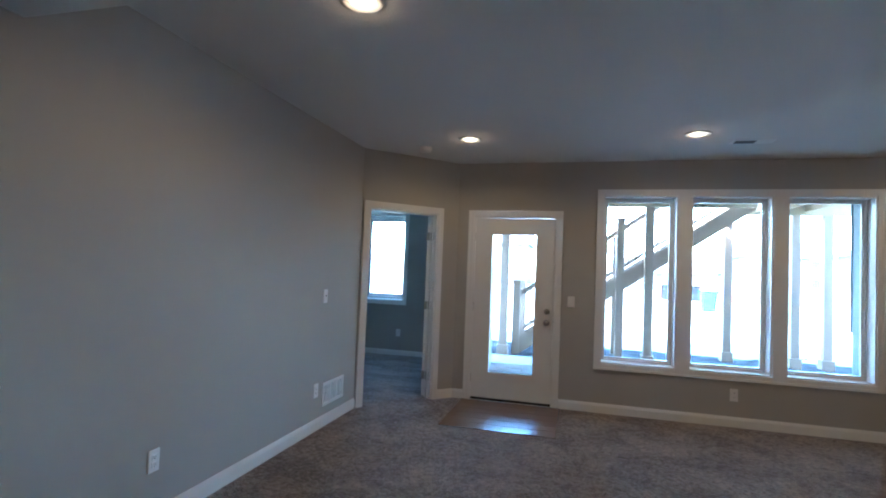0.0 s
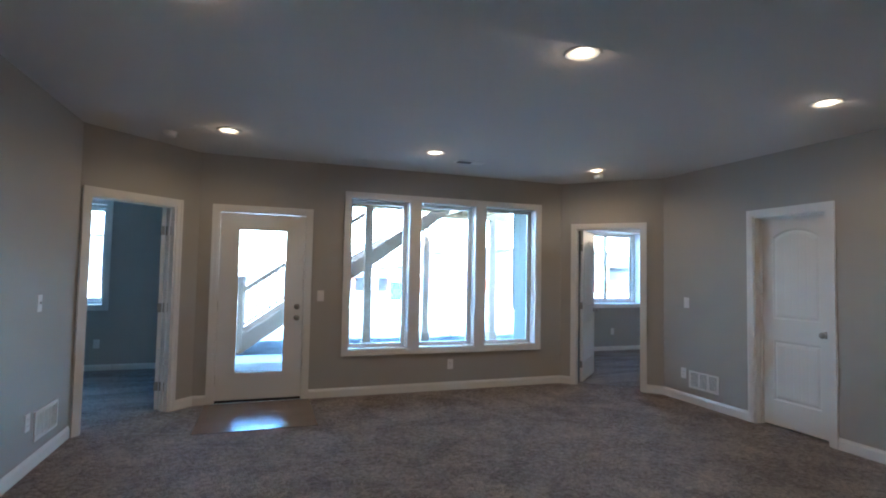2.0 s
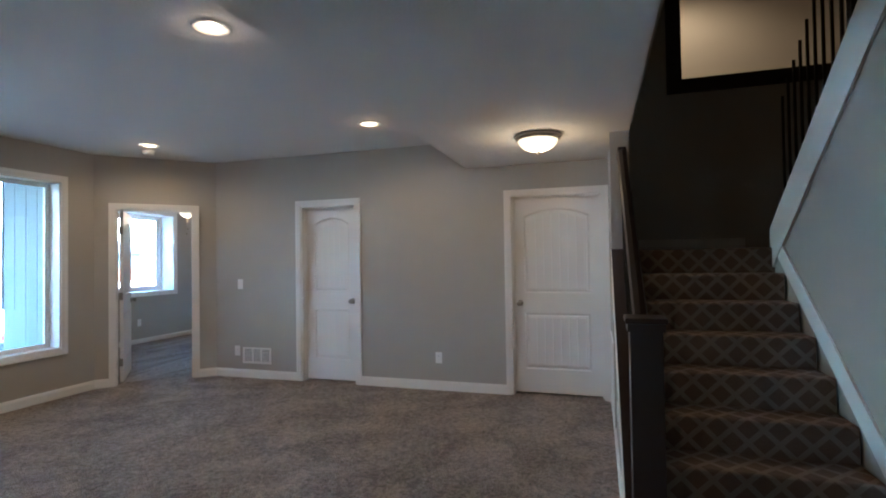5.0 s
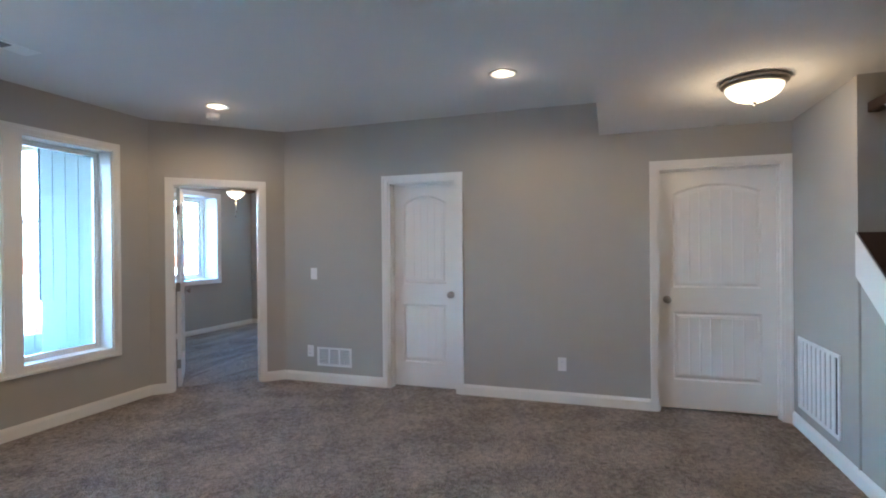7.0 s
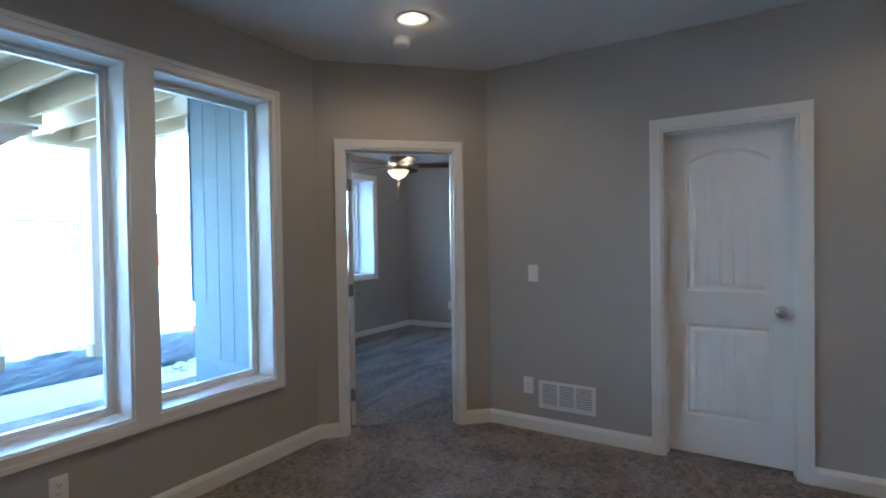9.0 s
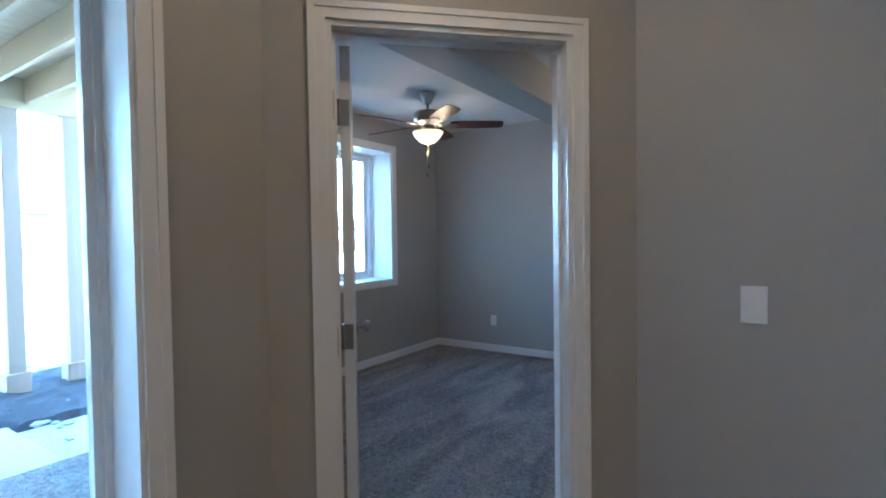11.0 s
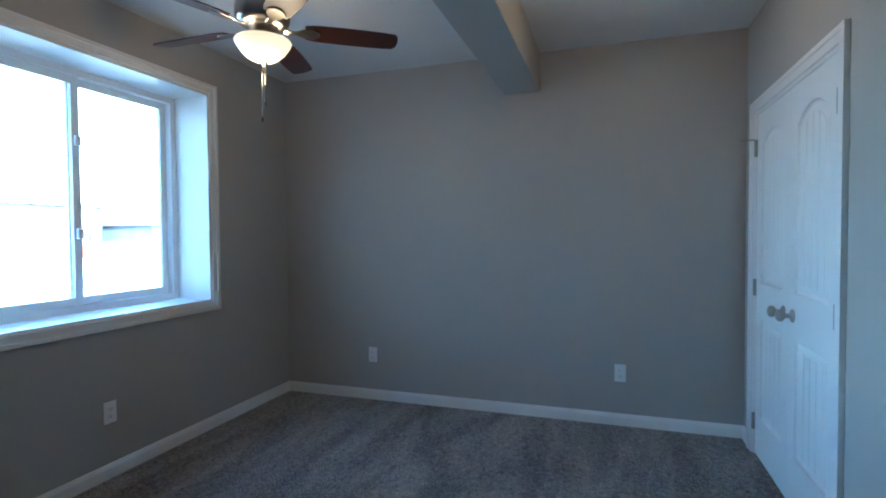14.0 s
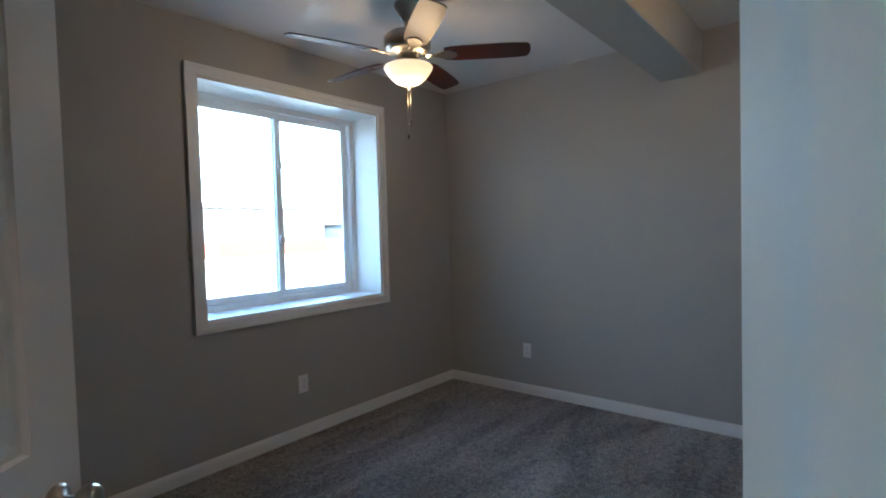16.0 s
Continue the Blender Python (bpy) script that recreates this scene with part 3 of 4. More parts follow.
tagged(part("trim_cap", bm, DARKWOOD), "dark stained cap on the knee wall", "trim", kind="structure")
part("wall_return", box(3.077, 3.089, 0.13, 0.268, 0.0, SOF), WALL)
tagged(bpy.data.objects["wall_return"], "greige end of the stair wall", "wall", kind="structure")

RAIL = empty("stair_railing", pose(1.25, 0.19, 0), "dark wood handrail with black iron balusters", "railing")


def newel(parent, x, y, z0, z1, half=0.062):
    bm = box(x - half, x + half, y - half, y + half, z0, z1, 0.004)
    ob = part("newel_post", bm, DARKWOOD, parent, "dark stained square newel")
    bm = box(x - half - 0.018, x + half + 0.018, y - half - 0.018, y + half + 0.018, z1 + 0.001, z1 + 0.024, 0.006)
    add_box(bm, x - half - 0.009, x + half + 0.009, y - half - 0.009, y + half + 0.009, z1 - 0.03, z1 + 0.0005)
    part("cap", bm, DARKWOOD, ob)
    bm = box(x - half - 0.012, x + half + 0.012, y - half - 0.012, y + half + 0.012, z0, z0 + 0.16, 0.006)
    part("base", bm, DARKWOOD, ob)


newel(RAIL, 0, 0, 0, 1.13)
ra, rb = (1.33, nose(1.33) + 0.98), (2.88, nose(2.88) + 0.98)
prof = [(-0.030, -0.035), (0.030, -0.035), (0.033, -0.005), (0.024, 0.026), (0, 0.034), (-0.024, 0.026), (-0.033, -0.005)]


def sweep_rail(a, b, y, ob_parent, off):
    bm = bmesh.new()
    rows_ = []
    for x, z in (a, b):
        rows_.append([bm.verts.new((x - off[0], y - off[1] + p, z + q)) for p, q in prof])
    k = len(prof)
    for i in range(k):
        bm.faces.new((rows_[0][i], rows_[0][(i + 1) % k], rows_[1][(i + 1) % k], rows_[1][i]))
    bm.faces.new(rows_[0])
    bm.faces.new(rows_[1][::-1])
    bmesh.ops.recalc_face_normals(bm, faces=bm.faces)
    return part("handrail", bm, DARKWOOD, ob_parent, "dark stained handrail")


sweep_rail(ra, rb, 0.19, RAIL, (1.25, 0.19))
bm = box(2.86 - 1.25, 3.08 - 1.25, -0.03, 0.03, rb[1] - 0.025, rb[1] + 0.035, 0.008)
part("handrail_return", bm, DARKWOOD, RAIL)
for i in range(14):
    x = 1.42 + i * 0.112
    part("baluster", box(x - 1.25 - 0.0075, x - 1.25 + 0.0075, -0.0075, 0.0075, nose(x) + 0.125, nose(x) + 0.955), IRON, RAIL)

# second flight, its side wall, rail and the far side of the stairwell
xs = (1.05, X_LAND + 0.02)
z2 = [Z_LAND + (X_LAND - x) * SLOPE for x in xs]
bm = prism([(xs[0], 0.0), (xs[1], 0.0), (xs[1], z2[1] + 0.14), (xs[0], z2[0] + 0.14)], 0.10, None, "y", Y_S1 - 0.115)
tagged(part("wall_stair_side", bm, WALL), "greige wall under the upper flight", "wall", kind="structure")
bm = prism([(xs[0], z2[0] - 0.16), (xs[1], z2[1] - 0.16), (xs[1], z2[1] + 0.15), (xs[0], z2[0] + 0.15)], 0.016, None, "y", Y_S1 - 0.014)
prism([(1.5, nose(1.5) + 0.02), (3.25, nose(3.25) + 0.02), (3.25, nose(3.25) + 0.17), (1.5, nose(1.5) + 0.17)], 0.012, bm, "y", Y_S1 - 0.014)
tagged(part("trim", bm, TRIM), "white skirt boards on the stair's side wall", "trim", kind="structure")
RAIL2 = empty("stair_railing", pose(X_LAND, Y_S1 - 0.06, Z_LAND), "dark wood handrail with black iron balusters", "railing")
newel(RAIL2, 0.02, 0.0, 0.0, 1.15)
sweep_rail((1.1, Z_LAND + (X_LAND - 1.1) * SLOPE + 1.0), (3.24, Z_LAND + 1.03), 0, RAIL2, (X_LAND, 0))
RAIL2.children[-1].matrix_basis = pose(0, 0, -Z_LAND)
for i in range(17):
    x = 3.13 - i * 0.115
    z = (X_LAND - x) * SLOPE
    part("baluster", box(x - X_LAND - 0.0075, x - X_LAND + 0.0075, -0.0075, 0.0075, z + 0.14, z + 0.98), IRON, RAIL2)

wall("wall_landing", (X_BACK, 0.30), (X_BACK, -2.4), 0.12, UP, [(0.76, 2.2, 3.15, 4.6)], mat=WALL)
bm = bmesh.new()
for a, b, d in ((0, 0.14, 0.02),):
    m0, m1 = 0.76, 2.2
    add_box(bm, m0 - b, m0, -d, 0.14, 3.15 - b, 4.6 + b)
    add_box(bm, m1, m1 + b, -d, 0.14, 3.15 - b, 4.6 + b)
    add_box(bm, m0, m1, -d, 0.14, 3.15 - b, 3.15)
    add_box(bm, m0, m1, -d, 0.14, 4.6, 4.6 + b)
tagged(part("trim_opening", bm, DARKWOOD, m=frame_of((X_BACK, 0.30), (X_BACK, -2.4))[0]), "wide dark wood casing round an opening above the landing", "trim", kind="structure")
bm = prism([(0.0, Z_LAND), (1.11, Z_LAND), (1.11, Z_LAND + 0.11), (0.0, Z_LAND + 0.11)], 0.014, None, "y", -0.015)
tagged(part("baseboard", bm, TRIM, m=frame_of((X_BACK, 0.13), (X_BACK, -2.4))[0]), "white baseboard on the stair landing", "baseboard", kind="structure")
wall("wall_stairwell_north", (X_BACK, 0.125), (0.6, 0.125), 0.12, UP, bottom=H + 0.12)
wall("wall_stairwell_west", (0.6, -2.4), (0.6, 0.15), 0.12, UP, bottom=H + 0.12)
tagged(part("ceiling_stairwell", box(0.45, X_BACK + 4.2, -3.2, 1.8, UP, UP + 0.1), CEIL), "pale ceiling over the stairwell", "ceiling", kind="structure")
# upper room seen through the opening above the landing
wall("wall_upper_far", (X_BACK + 2.6, 1.6), (X_BACK + 2.6, -3.0), 0.12, UP, bottom=2.9)
# two unseen fillers beside the landing wall, added to keep outside light out
wall("wall_upper_west", (X_BACK, 1.6), (X_BACK, 0.30), 0.12, UP, bottom=H + 0.12)
wall("wall_upper_west_end", (X_BACK, -2.4), (X_BACK, -3.0), 0.12, UP, bottom=H + 0.12)
wall("wall_upper_north", (X_BACK, 1.6), (X_BACK + 2.6, 1.6), 0.12, UP, bottom=2.9)
wall("wall_upper_south", (X_BACK + 2.6, -3.0), (X_BACK, -3.0), 0.12, UP, bottom=2.9)
tagged(part("floor_upper", box(X_BACK + 0.12, X_BACK + 2.7, -3.0, 1.6, 2.8, 2.9), PLANK), "brown floor of the upper room", "floor", kind="structure")

# closed rooms behind the east wall: unseen shell added to keep daylight out
wall("wall_utility_east", (7.6, 2.88), (7.6, 0.32), 0.12, H)
wall("wall_utility_south", (7.6, 0.32), (4.49, 0.32), 0.05, H)
tagged(part("ceiling_utility", box(4.315, 7.72, 0.27, 2.89, H, H + 0.1), CEIL), "pale unseen ceiling added to keep the closed rooms dark", "ceiling", kind="structure")

# ---- bedrooms ----
BW, BE, BN, BS = 3.77, 7.505, 8.045, 4.623
XH = 5.75                                  # corner of the dark passage beside the closet
wall("wall_bedroom_north", (4.05, BN), (BE, BN), 0.36, BZ, [(5.235 - 4.05, 6.645 - 4.05, 0.875, 2.296)], ext=(0, 0.2))
# runs on unseen past the closet to block daylight
wall("wall_bedroom_east", (BE, BN), (BE, 2.76), 0.12, BZ)
wall("wall_bedroom_closet", (BE, BS), (XH, BS), 0.12, BZ, [(0.21, 1.38, 0, 2.03)])
wall("wall_bedroom_hall", (XH, BS - 0.12), (XH, 3.0), 0.12, BZ)
wall("wall_bedroom_south", (XH + 0.12, 3.0), (XE + 0.12, 3.0), 0.12, BZ)
wall("wall_closet_back", (BE, 3.6), (XH + 0.12, 3.6), 0.12, BZ)
wall("wall_bedroom_west", (BW, 6.0), (BW, 7.73), 0.1, BZ)
wall("wall_bedroom_jog", (BW, 7.73), (4.05, 7.73), 0.1, BZ)
wall("wall_bedroom_northwest", (4.05, 7.73), (4.05, BN), 0.1, BZ)
tagged(part("ceiling_bedroom", prism([(4.25, 2.9), (BE + 0.1, 2.9), (BE + 0.1, BN + 0.36), (3.95, BN + 0.36), (3.95, 7.8), (3.67, 7.8), (3.67, 5.9), (3.38, 5.86), (4.25, 4.99)], 0.12, None, "z", BZ), CEIL), "pale textured bedroom ceiling", "ceiling", kind="structure")
tagged(part("ceiling_beam", box(3.9, BE, 5.918, 6.176, 2.334, BZ - 0.002, 0.006), WALL), "greige boxed beam under the bedroom ceiling", "beam", kind="structure")
baseboard((BW, BN), (BE, BN), [(0.28, BE - BW)], 0.085)
baseboard((BE, BN), (BE, BS), [(0, 3.42)], 0.085)
baseboard((BE, BS), (XH, BS), [(0, 0.148), (1.442, 1.755)], 0.085)
M_BN, _ = frame_of((BW, BN), (BE, BN))
M_BE, _ = frame_of((BE, BN), (BE, BS))
M_BS, _ = frame_of((BE, BS), (XH, BS))
M_LN, _ = frame_of((-5.9, BN), (-1.13, BN))
casing(M_BN, 5.235 - BW, 6.645 - BW, 2.296, 0.875, sill=True, depth=0.36, width=0.058)
casing(M_LN, 2.00, 3.41, 2.296, 0.875, sill=True, depth=0.26, width=0.058)
casing(M_BS, 0.21, 1.38, 2.03, depth=0.16)


def sliding_window(m, s0, s1, number, deep):
    """White vinyl slider of two sashes, deep in its opening."""
    w, h = s1 - s0 - 0.036, 2.296 - 0.875 - 0.036
    ob = tagged(part("window_%d" % number, bmesh.new(), VINYL, m=m @ pose(s0 + 0.018, deep, 0.893)), "white vinyl sliding bedroom window", "window", kind="structure")

    def ring(name, x0, x1, z0, z1, a, y0, y1, parent):
        bm = bmesh.new()
        add_box(bm, x0, x0 + a, y0, y1, z0, z1)
        add_box(bm, x1 - a, x1, y0, y1, z0, z1)
        add_box(bm, x0 + a, x1 - a, y0, y1, z0, z0 + a)
        add_box(bm, x0 + a, x1 - a, y0, y1, z1 - a, z1)
        return part(name, bm, VINYL, parent)
    ring("window_frame", 0, w, 0, h, 0.04, 0.0, 0.08, ob)
    for x0, x1, y0, y1 in ((0.04, w / 2 + 0.025, 0.012, 0.038), (w / 2 - 0.025, w - 0.04, 0.045, 0.07)):
        sash = ring("sash", x0, x1, 0.04, h - 0.04, 0.045, y0, y1, ob)
        g = part("pane", box(x0 + 0.045, x1 - 0.045, (y0 + y1) / 2 - 0.003, (y0 + y1) / 2 + 0.003, 0.085, h - 0.085), GLASS, sash)
        g.visible_shadow = False
    for z in (0.45, 0.98):
        part("latch", box(w / 2 - 0.012, w / 2 + 0.022, -0.012, 0.011, z - 0.03, z + 0.03, 0.008), VINYL, ob)


sliding_window(M_BN, 5.235 - BW, 6.645 - BW, 4, 0.275)
sliding_window(M_LN, 2.00, 3.41, 5, 0.19)
wall("wall_west_bedroom_north", (-5.9, BN), (-1.13, BN), 0.28, BZ, [(2.00, 3.41, 0.875, 2.296)])
wall("wall_west_bedroom_east", (-1.13, BN), (-1.13, 5.95), 0.12, BZ)
wall("wall_west_bedroom_west", (-5.9, 4.9), (-5.9, BN), 0.12, BZ)
wall("wall_west_bedroom_south", (XW - 0.12, 5.02), (-5.9, 5.02), 0.12, BZ)
baseboard((-5.9, BN), (-1.13, BN), [(0, 4.77)], 0.085)
baseboard((-1.13, BN), (-1.13, 5.95), [(0, 1.9)], 0.085)
tagged(part("ceiling_west_bedroom", prism([(-6.0, 4.9), (-2.0, 4.9), (-1.97, 5.04), (-1.1, 5.9), (-1.03, 5.96), (-1.03, BN + 0.26), (-6.0, BN + 0.26)], 0.12, None, "z", BZ), CEIL), "pale textured bedroom ceiling", "ceiling", kind="structure")

# closet double doors
cw = 0.565
panel_door("closet_door", M_BS @ pose(0.2285, 0.004, 0.012), cw, 2.0, "closed white closet door with arched beaded panel", knobs=(-1,), planks=4, group="closet doors", hinges=False)
panel_door("closet_door", M_BS @ pose(0.7965, 0.004, 0.012), cw, 2.0, "closed white closet door with arched beaded panel", knob_side=-1, knobs=(-1,), planks=4, group="closet doors", hinges=False)
for s in (0.226, 1.364):
    for z in (0.2, 1.0, 1.82):
        tagged(part("hinge", box(s - 0.008, s + 0.008, -0.012, 0.006, z - 0.05, z + 0.05, 0.003), NICKEL, m=M_BS), "brushed nickel hinge on the closet casing", "hinge")
tagged(part("hinge_stop", tube([(0.226, -0.012, 1.87), (0.20, -0.06, 1.875), (0.19, -0.075, 1.875)], 0.004, 8), NICKEL, m=M_BS), "small metal door stop on the closet hinge", "door stop")
# dark strip in place of the shade in the gap over the doors
tagged(part("closet_track", box(0.23, 1.36, 0.012, 0.06, 2.0125, 2.0145), SLOT, m=M_BS), "dark strip standing for the shaded gap above the closet doors", "track", kind="structure")


# ---- lamps ----
def recessed(x, y, z, power):
    ob = empty("recessed_lamp", pose(x, y, z), "lit recessed ceiling lamp with a pale trim ring", "ceiling lamp", "recessed lamps")
    part("trim_ring", lathe([(0.100, -0.001), (0.099, -0.005), (0.090, -0.008), (0.076, -0.005), (0.062, -0.0025)], 36), PLATE, ob)
    part("lens", lathe([(0.0615, -0.0028), (0.045, -0.008), (0.02, -0.012), (0, -0.0125)], 36), LENS, ob)
    bulb("recessed_light", x, y, z - 0.028, power, 0.03, "SPOT", 168)
    bulb("recessed_rim_light", x, y, z - 0.032, power * 0.06, 0.02)


for x, y in ((-0.76, 4.75), (1.17, 4.78), (3.16, 4.85), (-0.76, 2.32), (1.19, 2.29), (3.19, 2.33)):
    recessed(x, y, H, LAMP)
recessed(X_BACK + 1.6, -0.7, UP, LAMP * 4.5)


def flush_lamp(x, y, z, power, r=0.165):
    ob = empty("ceiling_lamp", pose(x, y, z), "lit flush ceiling lamp with a frosted dome and nickel rim", "ceiling lamp")
    part("rim", lathe([(r + 0.002, 0), (r + 0.012, -0.012), (r + 0.010, -0.026), (r - 0.006, -0.040), (r - 0.012, -0.042), (r - 0.02, -0.03)], 48), NICKEL, ob, "brushed nickel rim")
    prof = [((r - 0.013) * math.cos(a), -0.038 - 0.092 * math.sin(a)) for a in [i * math.pi / 2 / 10 for i in range(11)]]
    part("dome", lathe(prof, 48), FROST, ob, "lit frosted glass dome")
    part("finial", lathe([(0.012, -0.128), (0.014, -0.134), (0.006, -0.141), (0.008, -0.147), (0, -0.152)], 16), NICKEL, ob)
    bulb("ceiling_light", x, y, z - 0.225, power, 0.08)


flush_lamp(2.99, 0.80, SOF, FLUSH)
flush_lamp(6.30, 5.30, BZ, FLUSH)

# ceiling fan with a light
FX, FY = 5.945, 7.051
fan = empty("ceiling_fan", pose(FX, FY, BZ), "nickel ceiling fan with five dark walnut blades and a lit bowl", "ceiling fan")
part("canopy", lathe([(0.068, 0), (0.070, -0.012), (0.060, -0.035), (0.040, -0.075), (0.030, -0.095), (0.016, -0.1)], 32), NICKEL, fan)
part("downrod", tube([(0, 0, -0.09), (0, 0, -0.17)], 0.013, 14), NICKEL, fan)
part("motor", lathe([(0.02, -0.150), (0.06, -0.156), (0.115, -0.165), (0.128, -0.180), (0.128, -0.235), (0.118, -0.255), (0.085, -0.268), (0.07, -0.270)], 40), NICKEL, fan)
part("switch_housing", lathe([(0.07, -0.268), (0.062, -0.275), (0.062, -0.315), (0.072, -0.322), (0.072, -0.332), (0.05, -0.335)], 32), NICKEL, fan)
part("bowl", lathe([(0.070, -0.330), (0.130, -0.336), (0.134, -0.342), (0.128, -0.358), (0.105, -0.392), (0.075, -0.420), (0.040, -0.436), (0.0, -0.440)], 40), FROST, fan, "lit frosted glass bowl")
part("finial", lathe([(0.022, -0.436), (0.020, -0.446), (0.008, -0.450), (0.008, -0.458), (0, -0.462)], 16), NICKEL, fan)
bulb("fan_light", FX, FY, BZ - 0.50, FANL * 0.8, 0.10)
for dx in (-0.1, 0.1):
    bulb("fan_upper_light", FX + dx * 0.8, FY - dx * 0.6, BZ - 0.322, FANL * 0.12, 0.015)
for i in range(5):
    a = FAN_TURN + i * 72
    turn = pose(0, 0, -0.288, 0, 0, a)
    bm = bmesh.new()
    n = 10
    out = [(0.20, -0.052), (0.24, -0.062)] + [(0.24 + 0.38 * k / n, -0.064 - 0.004 * math.sin(k / n * 3)) for k in range(1, n)] + [(0.645, -0.060), (0.66, -0.04), (0.665, 0.0), (0.66, 0.04), (0.645, 0.060)]
    out += [(x, -y) for x, y in out[-6:0:-1] if y < 0][:12] + [(0.20, 0.052)]
    prism(out, 0.006, bm, "z", -0.003)
    blade = part("blade", bm, BLADE, fan, "dark walnut blade", m=turn @ pose(0, 0, 0.012, -13))
    bm = bmesh.new()
    prism([(0.10, -0.016), (0.15, -0.012), (0.19, -0.034), (0.235, -0.042), (0.265, -0.02), (0.272, 0.0), (0.265, 0.02), (0.235, 0.042), (0.19, 0.034), (0.15, 0.012), (0.10, 0.016)], 0.006, bm, "z", -0.010)
    bmesh.ops.bevel(bm, geom=list(bm.edges), offset=0.002, segments=1, affect='EDGES')
    part("blade_iron", bm, NICKEL, fan, "brushed nickel blade arm", m=turn @ pose(0, 0, 0.012, -13))
for dx, dz in ((0.012, -0.62), (-0.01, -0.70)):
    c = part("pull_chain", tube([(dx, 0, -0.455), (dx, 0.004, dz)], 0.0018, 6), NICKEL, fan)
    part("pull", lathe([(0, 0.0), (0.004, -0.004), (0.006, -0.02), (0.003, -0.03), (0, -0.032)], 10, m=pose(dx, 0.004, dz)), DARKWOOD, c)

# ---- small fixtures ----
plate(M_E, 4.91 - 4.553, 1.13, "switch")
plate(M_E, 4.91 - 4.60, 0.32, "outlet")
register(M_E, 4.91 - 4.517, 4.91 - 4.118, 0.173, 0.366, 3)
plate(M_E, 4.91 - 2.02, 0.345, "outlet")
plate(M_N, 0.18 + 1.09, 1.135, "switch")
plate(M_N, 1.75 + 1.09, 0.31, "outlet")
plate(M_W, 4.28 + 2.4, 1.15, "switch")
plate(M_W, 4.19 + 2.4, 0.345, "outlet")
register(M_W, 4.30 + 2.4, 4.71 + 2.4, 0.18, 0.385, 3)
plate(M_W, 2.47 + 2.4, 0.36, "outlet")
register(M_A, 0.14, 0.86, 0.17, 0.70, 1, True, "white metal return air grille on the stair wall")
plate(M_A, XE - 2.62, 0.36, "outlet")
plate(M_BE, 0.795, 0.365, "outlet")
plate(M_BE, 2.67, 0.365, "outlet")
plate(M_BN, 5.88 - BW, 0.365, "outlet")
plate(M_LN, 3.35, 0.365, "outlet")

for x, y, a in ((3.36, 5.08, 45), (-1.27, 5.02, -45)):
    sm = empty("smoke_detector", pose(x, y, H, 0, 0, a), "round white smoke detector on the ceiling", "smoke detector")
    part("base", lathe([(0.062, 0), (0.062, -0.010), (0.055, -0.012)], 32), PLATE, sm)
    part("body", lathe([(0.056, -0.012), (0.056, -0.034), (0.048, -0.046), (0.02, -0.050), (0, -0.050)], 32), PLATE, sm)
vent = empty("ceiling_vent", pose(1.66, 5.07, H), "grey metal slatted ceiling air vent", "air vent")
part("frame", box(-0.17, 0.17, -0.07, 0.07, -0.006, -0.001, 0.002), PLATE, vent)
part("backing", box(-0.14, 0.02, -0.045, 0.045, -0.0075, -0.0055), GREY, vent)
for i in range(6):
    part("slat", box(-0.14, 0.02, -0.042 + i * 0.015, -0.036 + i * 0.015, -0.010, -0.007), GREY, vent)

# ---- outdoors ----
GZ = -0.16
tagged(part("ground", box(-900, 900, 8.2, 1500, GZ - 0.5, GZ), DIRT), "pale dry bare yard ground", "ground", kind="structure")
tagged(part("ground_near", box(-60, 60, -60, 8.2, GZ - 0.5, GZ - 0.004), DIRT), "pale dry bare yard ground by the house", "ground", kind="structure")
tagged(part("patio", box(-2.2, 3.66, 6.0, 9.52, GZ - 0.1, -0.09, 0.006), CONCRETE), "pale concrete patio slab under the deck", "patio", kind="structure")
random.seed(4)
bm = bmesh.new()
nx, ny = 70, 22
grid = [[bm.verts.new((-4 + 10.5 * i / nx, 9.5 + 2.1 * j / ny, GZ - 0.015 + 0.05 * min(1, min(j, ny - j) / 2, min(i, nx - i) / 2) + random.uniform(0, 0.05) * (0 < j < ny))) for j in range(ny + 1)] for i in range(nx + 1)]
for i in range(nx):
    for j in range(ny):
        bm.faces.new((grid[i][j], grid[i + 1][j], grid[i + 1][j + 1], grid[i][j + 1]))
tagged(part("mulch_bed", bm, MULCH), "dark lumpy bark mulch along the patio", "mulch", kind="stuff")

# siding of the bedroom wing beside the patio
SX, SY = 3.65, 7.85
bm = box(SX + 0.012, BW - 0.102, 6.0, SY - 0.01, GZ, 2.95)
add_box(bm, SX + 0.02, 4.04, SY - 0.015, SY, GZ, 2.95)
add_box(bm, 3.30, SX + 0.01, 5.9, 5.998, GZ, 2.95)
add_box(bm, -6.2, 8.0, 5.7, 5.98, H + 0.13, 5.6)
wing = tagged(part("wall_wing", bm, SIDING), "blue grey board and batten siding", "wall", kind="structure")
k = 0
y = 6.0
while y < SY - 0.02:
    y1 = min(y + 0.203, SY - 0.012)
    part("siding_board", box(SX, SX + 0.0115, y + 0.003, y1 - 0.003, 0.30 if y1 < SY - 0.05 else 0.82, 2.94), SIDING, wing)
    y = y1
part("corner_board", box(SX - 0.008, SX + 0.0115, SY - 0.011, SY + 0.012, 0.82, 2.94), SIDING, wing)
part("skirt_board", box(SX + 0.002, SX + 0.0115, 6.0, SY - 0.2, GZ, 0.297), SIDING, wing)

# deck: joists, beam, boards, posts
deck = empty("deck", pose(1.6, 8.7, 2.72), "raised timber deck seen from below", "deck")
D0 = Vector((1.6, 8.7, 2.72))


